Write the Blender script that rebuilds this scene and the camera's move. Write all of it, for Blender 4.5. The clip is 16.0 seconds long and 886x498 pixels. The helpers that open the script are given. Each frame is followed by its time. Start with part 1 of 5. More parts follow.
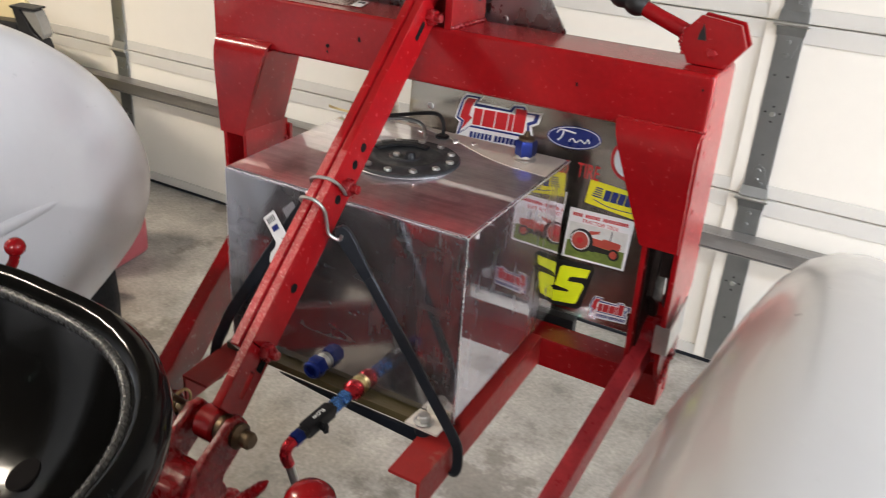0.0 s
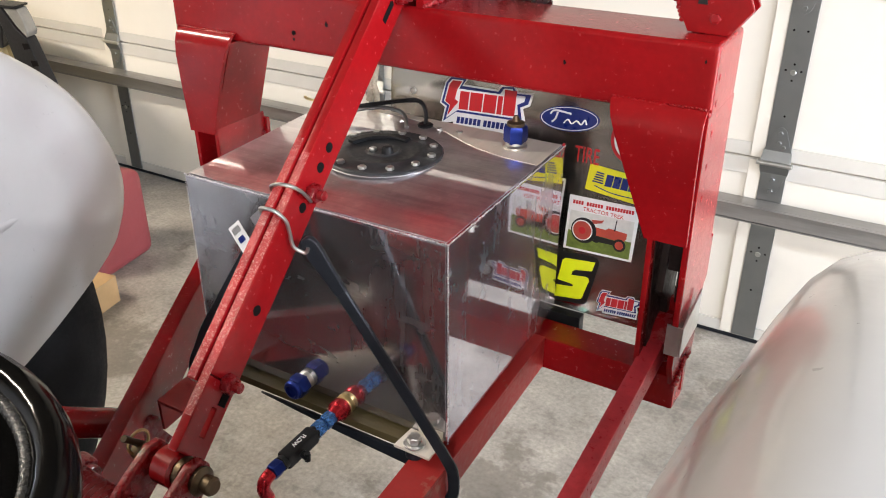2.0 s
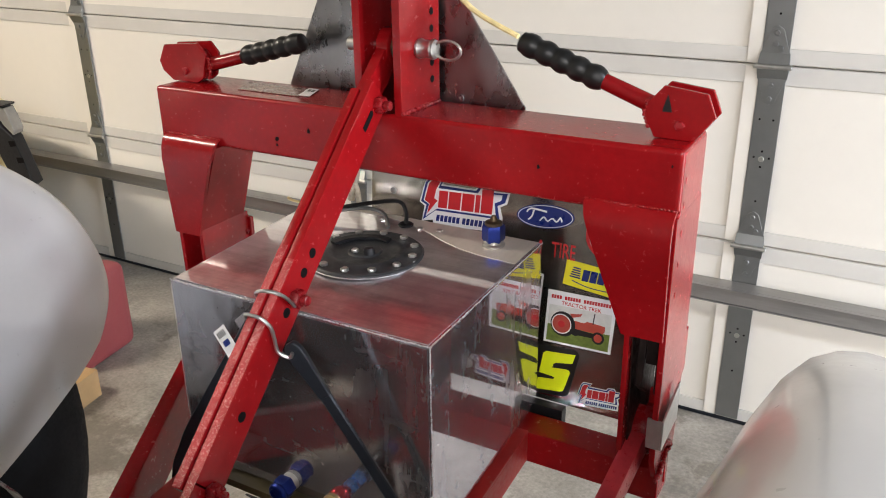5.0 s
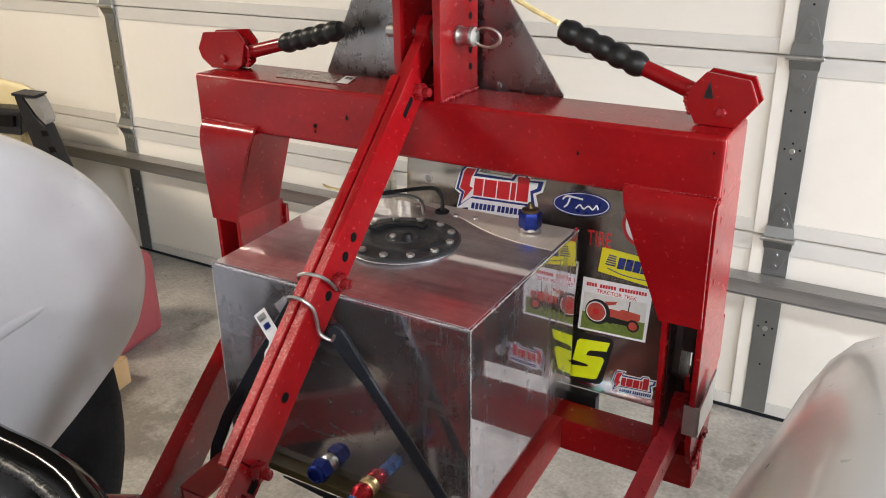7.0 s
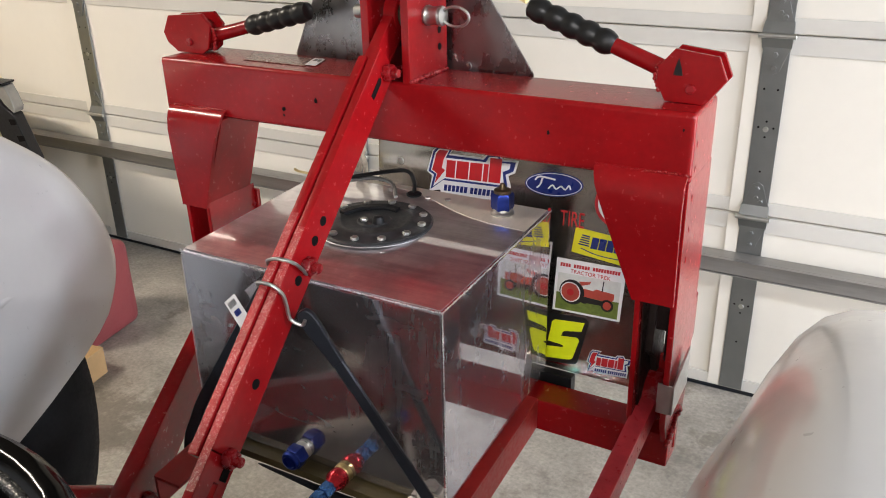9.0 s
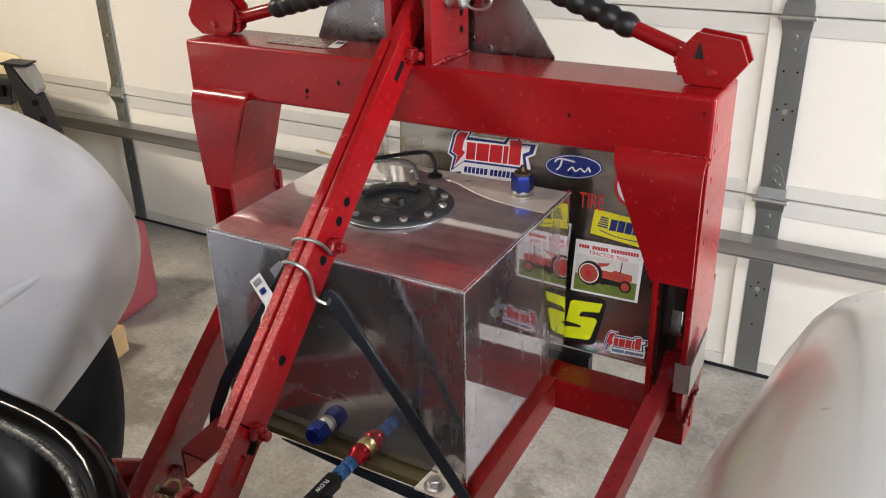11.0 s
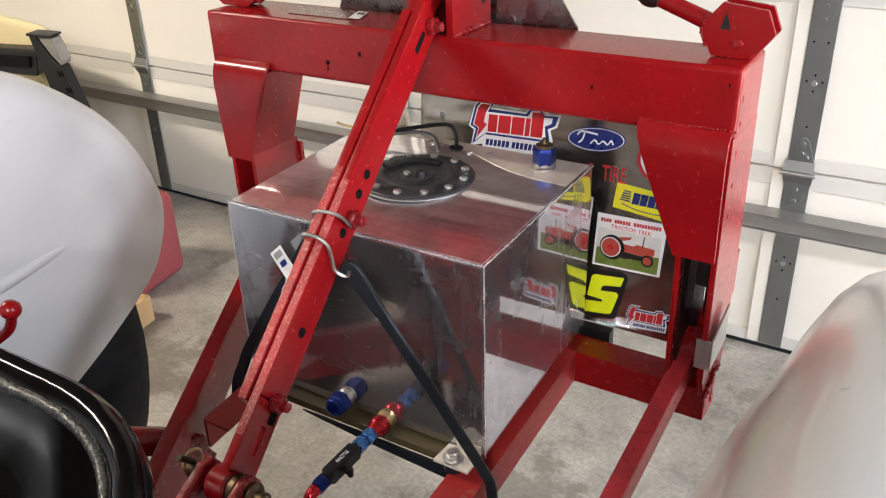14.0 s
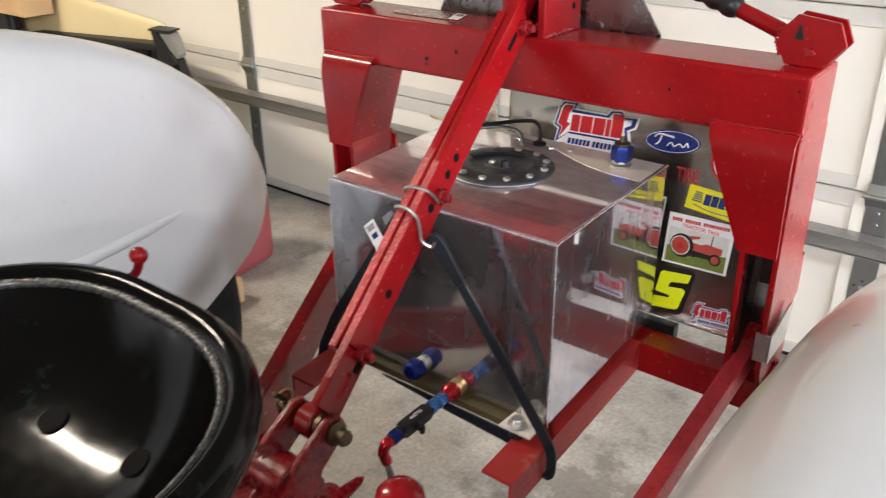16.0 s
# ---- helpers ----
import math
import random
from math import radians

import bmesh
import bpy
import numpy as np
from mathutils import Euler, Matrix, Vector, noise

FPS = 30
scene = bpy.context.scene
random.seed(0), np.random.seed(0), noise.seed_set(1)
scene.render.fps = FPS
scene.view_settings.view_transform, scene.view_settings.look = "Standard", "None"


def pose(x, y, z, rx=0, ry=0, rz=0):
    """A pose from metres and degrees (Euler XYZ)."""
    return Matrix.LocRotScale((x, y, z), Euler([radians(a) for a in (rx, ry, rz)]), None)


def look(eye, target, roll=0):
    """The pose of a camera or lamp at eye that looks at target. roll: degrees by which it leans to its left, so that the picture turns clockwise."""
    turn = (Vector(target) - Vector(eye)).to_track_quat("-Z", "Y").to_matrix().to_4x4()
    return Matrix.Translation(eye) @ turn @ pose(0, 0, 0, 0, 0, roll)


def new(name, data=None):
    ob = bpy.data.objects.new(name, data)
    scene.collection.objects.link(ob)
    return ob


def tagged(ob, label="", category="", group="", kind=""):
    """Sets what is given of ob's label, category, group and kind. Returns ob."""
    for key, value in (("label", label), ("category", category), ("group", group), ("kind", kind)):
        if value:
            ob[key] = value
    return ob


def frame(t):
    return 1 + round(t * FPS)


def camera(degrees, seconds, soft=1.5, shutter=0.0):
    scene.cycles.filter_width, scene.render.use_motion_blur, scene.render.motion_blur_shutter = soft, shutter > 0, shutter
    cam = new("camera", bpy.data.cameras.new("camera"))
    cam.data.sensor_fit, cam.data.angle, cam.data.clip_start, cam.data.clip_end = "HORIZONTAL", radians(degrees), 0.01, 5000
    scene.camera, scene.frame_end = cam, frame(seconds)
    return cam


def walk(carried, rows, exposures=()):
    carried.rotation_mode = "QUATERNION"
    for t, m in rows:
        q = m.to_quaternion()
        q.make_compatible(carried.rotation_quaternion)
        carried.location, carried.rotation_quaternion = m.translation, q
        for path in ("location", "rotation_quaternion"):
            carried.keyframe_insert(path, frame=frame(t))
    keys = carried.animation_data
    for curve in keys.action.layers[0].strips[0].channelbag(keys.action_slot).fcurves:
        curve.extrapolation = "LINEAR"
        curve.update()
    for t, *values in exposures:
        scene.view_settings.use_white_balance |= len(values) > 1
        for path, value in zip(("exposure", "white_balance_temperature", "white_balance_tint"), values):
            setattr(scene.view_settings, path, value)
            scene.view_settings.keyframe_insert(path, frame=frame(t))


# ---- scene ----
from mathutils.geometry import intersect_ray_tri

cam = camera(55.5, 16.0, soft=1.0, shutter=0.5)
PATH = [
    (0, (-0.031, 0.178, 1.347), (-0.904, 1.758, 0.485), 3.8),
    (0.5, (-0.045, 0.246, 1.344), (-1.015, 1.766, 0.477), 1.5),
    (1, (-0.051, 0.3, 1.321), (-0.982, 1.814, 0.404), 0.7),
    (1.5, (-0.047, 0.322, 1.329), (-0.946, 1.841, 0.389), 0.3),
    (2, (-0.042, 0.307, 1.339), (-0.953, 1.827, 0.411), -0.1),
    (2.5, (-0.044, 0.306, 1.337), (-0.977, 1.818, 0.421), -0.6),
    (3, (-0.045, 0.306, 1.355), (-0.981, 1.841, 0.478), -0.4),
    (3.5, (-0.041, 0.306, 1.377), (-0.961, 1.899, 0.592), 0.1),
    (4, (-0.033, 0.303, 1.378), (-0.934, 1.919, 0.618), -0.4),
    (6.5, (-0.046, 0.289, 1.369), (-0.992, 1.873, 0.598), -1.0),
    (7, (-0.051, 0.276, 1.368), (-1.0, 1.858, 0.595), -0.8),
    (7.5, (-0.041, 0.278, 1.369), (-0.976, 1.87, 0.601), -0.6),
    (8, (-0.033, 0.284, 1.365), (-0.944, 1.887, 0.589), -0.6),
    (8.5, (-0.044, 0.29, 1.361), (-0.945, 1.889, 0.567), -1.1),
    (11, (-0.044, 0.269, 1.368), (-0.968, 1.828, 0.522), -1.4),
    (11.5, (-0.041, 0.276, 1.361), (-0.953, 1.822, 0.48), -1.7),
    (12, (-0.038, 0.271, 1.36), (-0.941, 1.815, 0.466), -1.6),
    (12.5, (-0.041, 0.27, 1.363), (-0.95, 1.808, 0.464), -1.9),
    (13, (-0.043, 0.273, 1.368), (-0.964, 1.794, 0.452), -2.9),
    (13.5, (-0.049, 0.277, 1.366), (-0.992, 1.776, 0.438), -2.9),
    (14, (-0.042, 0.275, 1.368), (-1.001, 1.779, 0.463), -1.9),
    (14.5, (-0.033, 0.274, 1.373), (-0.999, 1.793, 0.501), -1.3),
    (15, (-0.028, 0.263, 1.376), (-1.01, 1.778, 0.515), -0.7),
    (15.5, (-0.021, 0.25, 1.366), (-1.045, 1.73, 0.493), -0.1),
    (16, (0.018, 0.184, 1.365), (-1.103, 1.597, 0.501), -0.6),
]
walk(cam, [(t, look(eye, target, roll)) for t, eye, target, roll in PATH], exposures=[(0, 3.08), (1, 3.32), (2, 3.35), (2.5, 3.35), (3, 3.27), (3.5, 3.16), (4, 2.98), (8.5, 3.0), (12.5, 3.0), (13.5, 3.2), (14, 3.22), (16, 3.2)])

# ---- world and lights ----
world = bpy.data.worlds.new("world")
scene.world = world
world.use_nodes = True
sky = world.node_tree.nodes.new("ShaderNodeTexSky")
sky.sky_type, sky.sun_disc, sky.sun_elevation, sky.sun_rotation = "NISHITA", False, radians(23), radians(96)
world.node_tree.links.new(sky.outputs[0], world.node_tree.nodes["Background"].inputs[0])
world.node_tree.nodes["Background"].inputs[1].default_value = 0.05


def area_lamp(name, eye, target, sx, sy, watts, color):
    data = bpy.data.lights.new(name, "AREA")
    data.shape, data.size, data.size_y, data.energy, data.color = "RECTANGLE", sx, sy, watts, color
    ob = new(name, data)
    ob.matrix_world = look(eye, target)
    return ob


WARM, NEUTRAL, COOL = (1.0, 0.88, 0.73), (1.0, 0.975, 1.0), (0.82, 0.91, 1.05)
# Unseen lamps; the last two are added to brighten far mudguard and panel.
LAMPS = [((-3.2, 0.3, 2.66), 13.5, WARM), ((3.6, -3.0, 2.66), 33, NEUTRAL), ((3.3, 0.6, 2.66), 33, COOL), ((0.9, -2.5, 2.66), 28, NEUTRAL)]
for place, watts, tint in LAMPS:
    area_lamp("unseen_ceiling_lamp", place, (place[0], place[1] + 0.001, 0), 1.2, 0.16, watts, tint)
# Daylight and sun through an assumed doorway, added to lift the right side.
area_lamp("added_daylight", (5.15, 1.4, 1.03), (0, 1.4, 1.0), 0.98, 1.98, 34, COOL)
sun = bpy.data.lights.new("sun", "SUN")
sun.energy, sun.angle, sun.color = 4.0, radians(0.6), (1.0, 0.95, 0.88)
new("sun", sun).matrix_world = look((5.2, 1.4, 2.05), (0.4, 1.9, 0))
scene.view_settings.exposure = 0.0


# ---- materials ----
def nodes(name):
    m = bpy.data.materials.new(name)
    m.use_nodes = True
    return m, m.node_tree.nodes, m.node_tree.links, m.node_tree.nodes["Principled BSDF"]


def noise_tex(nd, ln, scale, detail=4.0, stretch=(1, 1, 1), rough=0.6):
    co = nd.new("ShaderNodeTexCoord")
    mp = nd.new("ShaderNodeMapping")
    mp.inputs["Scale"].default_value = stretch
    tx = nd.new("ShaderNodeTexNoise")
    tx.inputs["Scale"].default_value, tx.inputs["Detail"].default_value = scale, detail
    tx.inputs["Roughness"].default_value = rough
    ln.new(co.outputs["Object"], mp.inputs[0])
    ln.new(mp.outputs[0], tx.inputs["Vector"])
    return tx


def ramp(nd, ln, source, stops):
    r = nd.new("ShaderNodeValToRGB")
    while len(r.color_ramp.elements) < len(stops):
        r.color_ramp.elements.new(0.5)
    for e, (p, c) in zip(r.color_ramp.elements, stops):
        e.position, e.color = p, (*c, 1) if len(c) == 3 else c
    ln.new(source, r.inputs[0])
    return r


def mix(nd, ln, kind, fac, a, b):
    m = nd.new("ShaderNodeMix")
    m.data_type, m.blend_type = "RGBA", kind
    for socket, v in ((m.inputs[0], fac), (m.inputs[6], a), (m.inputs[7], b)):
        if isinstance(v, (int, float)):
            socket.default_value = v
        elif isinstance(v, tuple):
            socket.default_value = (*v, 1)
        else:
            ln.new(v, socket)
    return m.outputs[2]


def grey(v):
    return (v, v, v)


def mat(name, col, rough=0.5, metal=0.0, var=0.12, scale=6.0, fine=60.0, bump=0.05, rvar=0.12, stretch=(1, 1, 1), coat=0.0, stain=None, stain_at=0.62, stain_scale=14.0, dist=0.002, gloss=0.5):
    m, nd, ln, bs = nodes(name)
    big, small = noise_tex(nd, ln, scale, 5, stretch), noise_tex(nd, ln, fine, 6, stretch)
    lo, hi = tuple(max(0, c * (1 - var)) for c in col), tuple(min(1, c * (1 + var)) for c in col)
    base = ramp(nd, ln, big.outputs[0], [(0.3, lo), (0.7, hi)]).outputs[0]
    grain = ramp(nd, ln, small.outputs[0], [(0.25, grey(1 - var * 0.7)), (0.75, grey(1.0))]).outputs[0]
    base = mix(nd, ln, "MULTIPLY", 1.0, base, grain)
    if stain:
        spots = noise_tex(nd, ln, stain_scale, 8, (1, 1, 1), 0.7)
        where = ramp(nd, ln, spots.outputs[0], [(stain_at, grey(0)), (stain_at + 0.06, grey(1))]).outputs[0]
        base = mix(nd, ln, "MIX", where, base, stain)
    ln.new(base, bs.inputs["Base Color"])
    rr = ramp(nd, ln, small.outputs[0], [(0.3, grey(max(0.02, rough - rvar))), (0.7, grey(min(1, rough + rvar)))])
    ln.new(rr.outputs[0], bs.inputs["Roughness"])
    bs.inputs["Metallic"].default_value = metal
    bs.inputs["Coat Weight"].default_value = coat
    bs.inputs["Coat Roughness"].default_value = 0.12
    bs.inputs["Specular IOR Level"].default_value = gloss
    if bump:
        b = nd.new("ShaderNodeBump")
        b.inputs["Strength"].default_value, b.inputs["Distance"].default_value = bump, dist
        ln.new(small.outputs[0], b.inputs["Height"])
        ln.new(b.outputs[0], bs.inputs["Normal"])
    return m


RED = mat("red_enamel", (0.24, 0.004, 0.006), 0.22, 0, 0.22, 7, 120, 0.05, 0.07, stain=(0.13, 0.006, 0.007), stain_at=0.66, stain_scale=9, gloss=0.42)
# Brighter copy of RED; the light on one lower link is painted in.
RED_LIT = mat("lit_red_paint", (0.46, 0.034, 0.042), 0.34, 0, 0.25, 22, 140, 0.15, 0.1, stain=(0.45, 0.08, 0.08), stain_at=0.62, stain_scale=30, gloss=0.4)
# Pale specks paint the lamp glints on the top link's edges.
RED_GLINT = mat("red_glint_paint", (0.36, 0.03, 0.032), 0.24, 0, 0.3, 30, 300, 0.9, 0.12, stain=(0.50, 0.17, 0.155), stain_at=0.55, stain_scale=600)
RED_DUSTY = mat("red_dusty_paint", (0.29, 0.020, 0.018), 0.42, 0, 0.2, 8, 120, 0.1, 0.1, stain=(0.26, 0.09, 0.07), stain_at=0.60, stain_scale=11, gloss=0.3)
RED_CAST = mat("red_cast_iron", (0.24, 0.006, 0.009), 0.27, 0, 0.3, 25, 110, 0.7, 0.15, stain=(0.12, 0.015, 0.015), stain_at=0.62)
ALU_PANEL = mat("shiny_aluminium_sheet", (0.44, 0.405, 0.345), 0.19, 1, 0.04, 5, 40, 0.015, 0.05, (1, 1, 4))
WELD = mat("weld_bead", (0.62, 0.62, 0.63), 0.40, 1, 0.08, 200, 400, 0.4, 0.1)
STEEL_SHEET = mat("grey_steel_sheet", (0.32, 0.31, 0.31), 0.30, 1, 0.2, 4, 50, 0.05, 0.08, (1, 1, 0.6))
ZINC = mat("zinc_plated_steel", (0.52, 0.52, 0.50), 0.38, 1, 0.12, 40, 150, 0.1, 0.1)
GALV = mat("galvanised_steel", (0.27, 0.28, 0.28), 0.42, 0.94, 0.06, 14, 90, 0.03, 0.06)
RAIL = mat("bar_steel", (0.34, 0.33, 0.32), 0.42, 0.85, 0.2, 5, 60, 0.05, 0.12, (0.3, 1, 4))
DOOR = mat("door_white_steel", (0.68, 0.65, 0.59), 0.42, 0, 0.035, 1.3, 30, 0.03, 0.06)
DOOR_TRIM = mat("door_grey_edge", (0.53, 0.515, 0.48), 0.45, 0, 0.06, 3, 30, 0.02, 0.06)
# Unseen walls and ceiling, toned down to hold back bounced light.
WALL = mat("painted_drywall", (0.40, 0.385, 0.355), 0.85, 0, 0.05, 1.5, 90, 0.1, 0.05)
CEIL = mat("dark_ceiling", (0.21, 0.19, 0.165), 0.9, 0, 0.03, 1.5, 90, 0.1, 0.05)
FENDER = mat("pale_grey_tractor_paint", (0.48, 0.48, 0.475), 0.33, 0, 0.04, 3, 70, 0.015, 0.06, coat=0.75, stain=(0.44, 0.44, 0.44), stain_at=0.70, stain_scale=6)
TYRE = mat("black_tyre_rubber", (0.010, 0.010, 0.011), 0.75, 0, 0.3, 20, 120, 0.3, 0.1, gloss=0.15)
SEAT = mat("black_gloss_seat_enamel", (0.0025, 0.0024, 0.0022), 0.12, 0, 0.3, 12, 60, 0.03, 0.03, stain=(0.006, 0.009, 0.008), stain_at=0.62, gloss=0.12)
# Paler than SEAT, to paint the highlight along the rim's bead.
SEAT_SHINE = mat("black_shine_bead", (0.06, 0.06, 0.058), 0.26, 0.5, 0.3, 40, 260, 0.5, 0.12)
RUBBER = mat("black_epdm_strap", (0.007, 0.009, 0.013), 0.40, 0, 0.2, 30, 150, 0.1, 0.1, gloss=0.30)
GRIP = mat("black_vinyl_grip", (0.009, 0.009, 0.009), 0.36, 0, 0.2, 30, 150, 0.05, 0.08, gloss=0.35)
BLACK = mat("black_plastic", (0.008, 0.008, 0.009), 0.42, 0, 0.2, 20, 120, 0.08, 0.1, gloss=0.22)
CAP_BLACK = mat("black_anodised_plate", (0.034, 0.035, 0.037), 0.42, 0.4, 0.3, 25, 120, 0.06, 0.1, stain=(0.07, 0.07, 0.07), stain_at=0.66, gloss=0.3)
BLUE = mat("blue_anodised", (0.010, 0.026, 0.19), 0.36, 0.75, 0.2, 40, 120, 0.05, 0.08)
BLUE_PALE = mat("light_blue_anodised", (0.09, 0.25, 0.62), 0.25, 0.8, 0.2, 40, 120, 0.05, 0.08)
RED_AN = mat("red_anodised", (0.50, 0.02, 0.03), 0.24, 0.75, 0.2, 40, 120, 0.05, 0.08)
BRASS = mat("brass_fitting", (0.55, 0.42, 0.20), 0.38, 1, 0.15, 40, 120, 0.05, 0.1)
BRONZE = mat("greasy_bronze_pin", (0.12, 0.085, 0.05), 0.42, 0.8, 0.3, 30, 120, 0.15, 0.15)
WOODBAR = mat("stained_wood_slat", (0.065, 0.05, 0.018), 0.5, 0, 0.3, 6, 60, 0.15, 0.15, (1, 6, 6))
CARD = mat("brown_cardboard", (0.42, 0.27, 0.13), 0.85, 0, 0.1, 10, 120, 0.1, 0.05)
CAN_RED = mat("faded_red_plastic", (0.22, 0.042, 0.047), 0.5, 0, 0.08, 6, 90, 0.05, 0.08)
BEIGE = mat("beige_moulded_plastic", (0.55, 0.46, 0.26), 0.42, 0, 0.06, 4, 80, 0.03, 0.08)
LENS = mat("clear_lamp_lens", (0.30, 0.29, 0.27), 0.15, 0.6, 0.1, 20, 80, 0.02, 0.05)
WHITE_INK = mat("white_vinyl", (0.80, 0.80, 0.79), 0.35, 0, 0.04, 20, 80, 0.01, 0.05)
YELLOW_INK = mat("yellow_vinyl", (0.78, 0.72, 0.02), 0.35, 0, 0.05, 20, 80, 0.01, 0.05)
LEMON_INK = mat("fluorescent_yellow_vinyl", (0.76, 0.86, 0.01), 0.35, 0, 0.04, 20, 80, 0.01, 0.05)
RED_INK = mat("red_vinyl", (0.52, 0.015, 0.02), 0.35, 0, 0.05, 20, 80, 0.01, 0.05)
NAVY_INK = mat("navy_vinyl", (0.012, 0.025, 0.16), 0.3, 0, 0.05, 20, 80, 0.01, 0.05)
BLACK_INK = mat("black_vinyl", (0.01, 0.01, 0.01), 0.35, 0, 0.05, 20, 80, 0.01, 0.05)
SKY_INK = mat("pale_grey_print", (0.68, 0.69, 0.64), 0.35, 0, 0.1, 30, 120, 0.01, 0.05)
ORANGE_INK = mat("orange_red_print", (0.46, 0.07, 0.045), 0.35, 0, 0.1, 60, 120, 0.01, 0.05)
GREEN_INK = mat("grass_green_print", (0.16, 0.22, 0.04), 0.35, 0, 0.25, 120, 300, 0.01, 0.05)
CORD = mat("yellow_cord", (0.76, 0.63, 0.30), 0.6, 0, 0.15, 60, 200, 0.1, 0.05)
CORD_PALE = mat("dusty_beige_rope", (0.50, 0.44, 0.34), 0.8, 0, 0.25, 80, 300, 0.6, 0.05)
LABEL = mat("worn_dark_label", (0.20, 0.12, 0.10), 0.25, 0, 0.3, 60, 200, 0.05, 0.1)
# Greasy iron; its dark tone also paints shade in legs and underside.
IRON = mat("dark_iron_and_shade", (0.03, 0.02, 0.018), 0.5, 0.5, 0.4, 30, 120, 0.2, 0.15, stain=(0.12, 0.02, 0.02), stain_at=0.6, gloss=0.3)
# Near black; paints the shade inside holes and slots, also paint chips.
DARK = mat("dark_opening", (0.006, 0.005, 0.005), 0.8, 0, 0.1, 20, 80, 0.0, 0.05)
DARK.node_tree.nodes["Principled BSDF"].inputs["Specular IOR Level"].default_value = 0.05


def concrete():
    m, nd, ln, bs = nodes("worn_concrete")
    a, b, c = noise_tex(nd, ln, 1.6, 6), noise_tex(nd, ln, 7, 8, rough=0.7), noise_tex(nd, ln, 90, 6)
    base = ramp(nd, ln, a.outputs[0], [(0.3, (0.245, 0.220, 0.190)), (0.7, (0.41, 0.380, 0.342))]).outputs[0]
    blot = ramp(nd, ln, b.outputs[0], [(0.33, grey(0.55)), (0.45, grey(0.84)), (0.56, grey(1.0)), (0.68, grey(1.28))]).outputs[0]
    base = mix(nd, ln, "MULTIPLY", 1.0, base, blot)
    grain = ramp(nd, ln, c.outputs[0], [(0.3, grey(0.72)), (0.7, grey(1.15))]).outputs[0]
    base = mix(nd, ln, "MULTIPLY", 1.0, base, grain)
    drips = noise_tex(nd, ln, 2.3, 9, rough=0.68)
    wet = ramp(nd, ln, drips.outputs[0], [(0.54, grey(0)), (0.585, grey(0.62))]).outputs[0]
    base = mix(nd, ln, "MIX", wet, base, (0.115, 0.098, 0.078))
    ln.new(base, bs.inputs["Base Color"])
    ln.new(ramp(nd, ln, b.outputs[0], [(0.3, grey(0.42)), (0.7, grey(0.62))]).outputs[0], bs.inputs["Roughness"])
    bp = nd.new("ShaderNodeBump")
    bp.inputs["Strength"].default_value, bp.inputs["Distance"].default_value = 0.15, 0.003
    ln.new(c.outputs[0], bp.inputs["Height"])
    ln.new(bp.outputs[0], bs.inputs["Normal"])
    return m


CONCRETE = concrete()


def polished(name, col, haze, stretch, rough=0.05, smear=0.3, soft=0.33):
    """Polished sheet: a clear mirror under a haze of fine scratches and wiped smears."""
    m, nd, ln, bs = nodes(name)
    out = nd["Material Output"]
    wipe = noise_tex(nd, ln, 5.0, 6, rough=0.65)
    lines = noise_tex(nd, ln, 55.0, 4, stretch)
    tint = ramp(nd, ln, wipe.outputs[0], [(0.3, tuple(c * 0.88 for c in col)), (0.7, col)]).outputs[0]
    ln.new(tint, bs.inputs["Base Color"])
    bs.inputs["Metallic"].default_value = 1
    ln.new(ramp(nd, ln, wipe.outputs[0], [(0.35, grey(rough * 0.6)), (0.7, grey(rough * 1.8))]).outputs[0], bs.inputs["Roughness"])
    dull = nd.new("ShaderNodeBsdfPrincipled")
    dull.inputs["Metallic"].default_value = 1
    dull.inputs["Roughness"].default_value = soft
    ln.new(tint, dull.inputs["Base Color"])
    much = mix(nd, ln, "MULTIPLY", 1.0, ramp(nd, ln, wipe.outputs[0], [(0.35, grey(haze)), (0.68, grey(haze + smear))]).outputs[0], ramp(nd, ln, lines.outputs[0], [(0.35, grey(0.75)), (0.62, grey(1.0))]).outputs[0])
    marks = noise_tex(nd, ln, 26.0, 3, tuple(0.35 + 0.9 * q for q in stretch[::-1]), 0.5)
    cut = ramp(nd, ln, marks.outputs[0], [(0.62, grey(0.0)), (0.67, grey(0.06)), (0.73, grey(0.02))]).outputs[0]
    much = mix(nd, ln, "ADD", 1.0, much, cut)
    spots = noise_tex(nd, ln, 130.0, 2, (1, 1, 1), 0.4)
    much = mix(nd, ln, "ADD", 1.0, much, ramp(nd, ln, spots.outputs[0], [(0.70, grey(0.0)), (0.78, grey(0.08))]).outputs[0])
    sh = nd.new("ShaderNodeMixShader")
    ln.new(much, sh.inputs[0])
    ln.new(bs.outputs[0], sh.inputs[1])
    ln.new(dull.outputs[0], sh.inputs[2])
    ln.new(sh.outputs[0], out.inputs[0])
    b = nd.new("ShaderNodeBump")
    b.inputs["Strength"].default_value, b.inputs["Distance"].default_value = 0.02, 0.002
    ln.new(wipe.outputs[0], b.inputs["Height"])
    ln.new(b.outputs[0], bs.inputs["Normal"])
    return m


ALU = polished("polished_aluminium", (0.80, 0.79, 0.86), 0.13, (1, 1, 0.06), 0.04, 0.20, 0.40)
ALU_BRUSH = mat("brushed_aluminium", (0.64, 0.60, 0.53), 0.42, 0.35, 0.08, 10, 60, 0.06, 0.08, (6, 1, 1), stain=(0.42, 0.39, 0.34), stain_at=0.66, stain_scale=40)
ALU_FRONT = polished("hazy_aluminium", (0.70, 0.69, 0.72), 0.18, (1, 1, 0.06), 0.08, 0.16, 0.47)
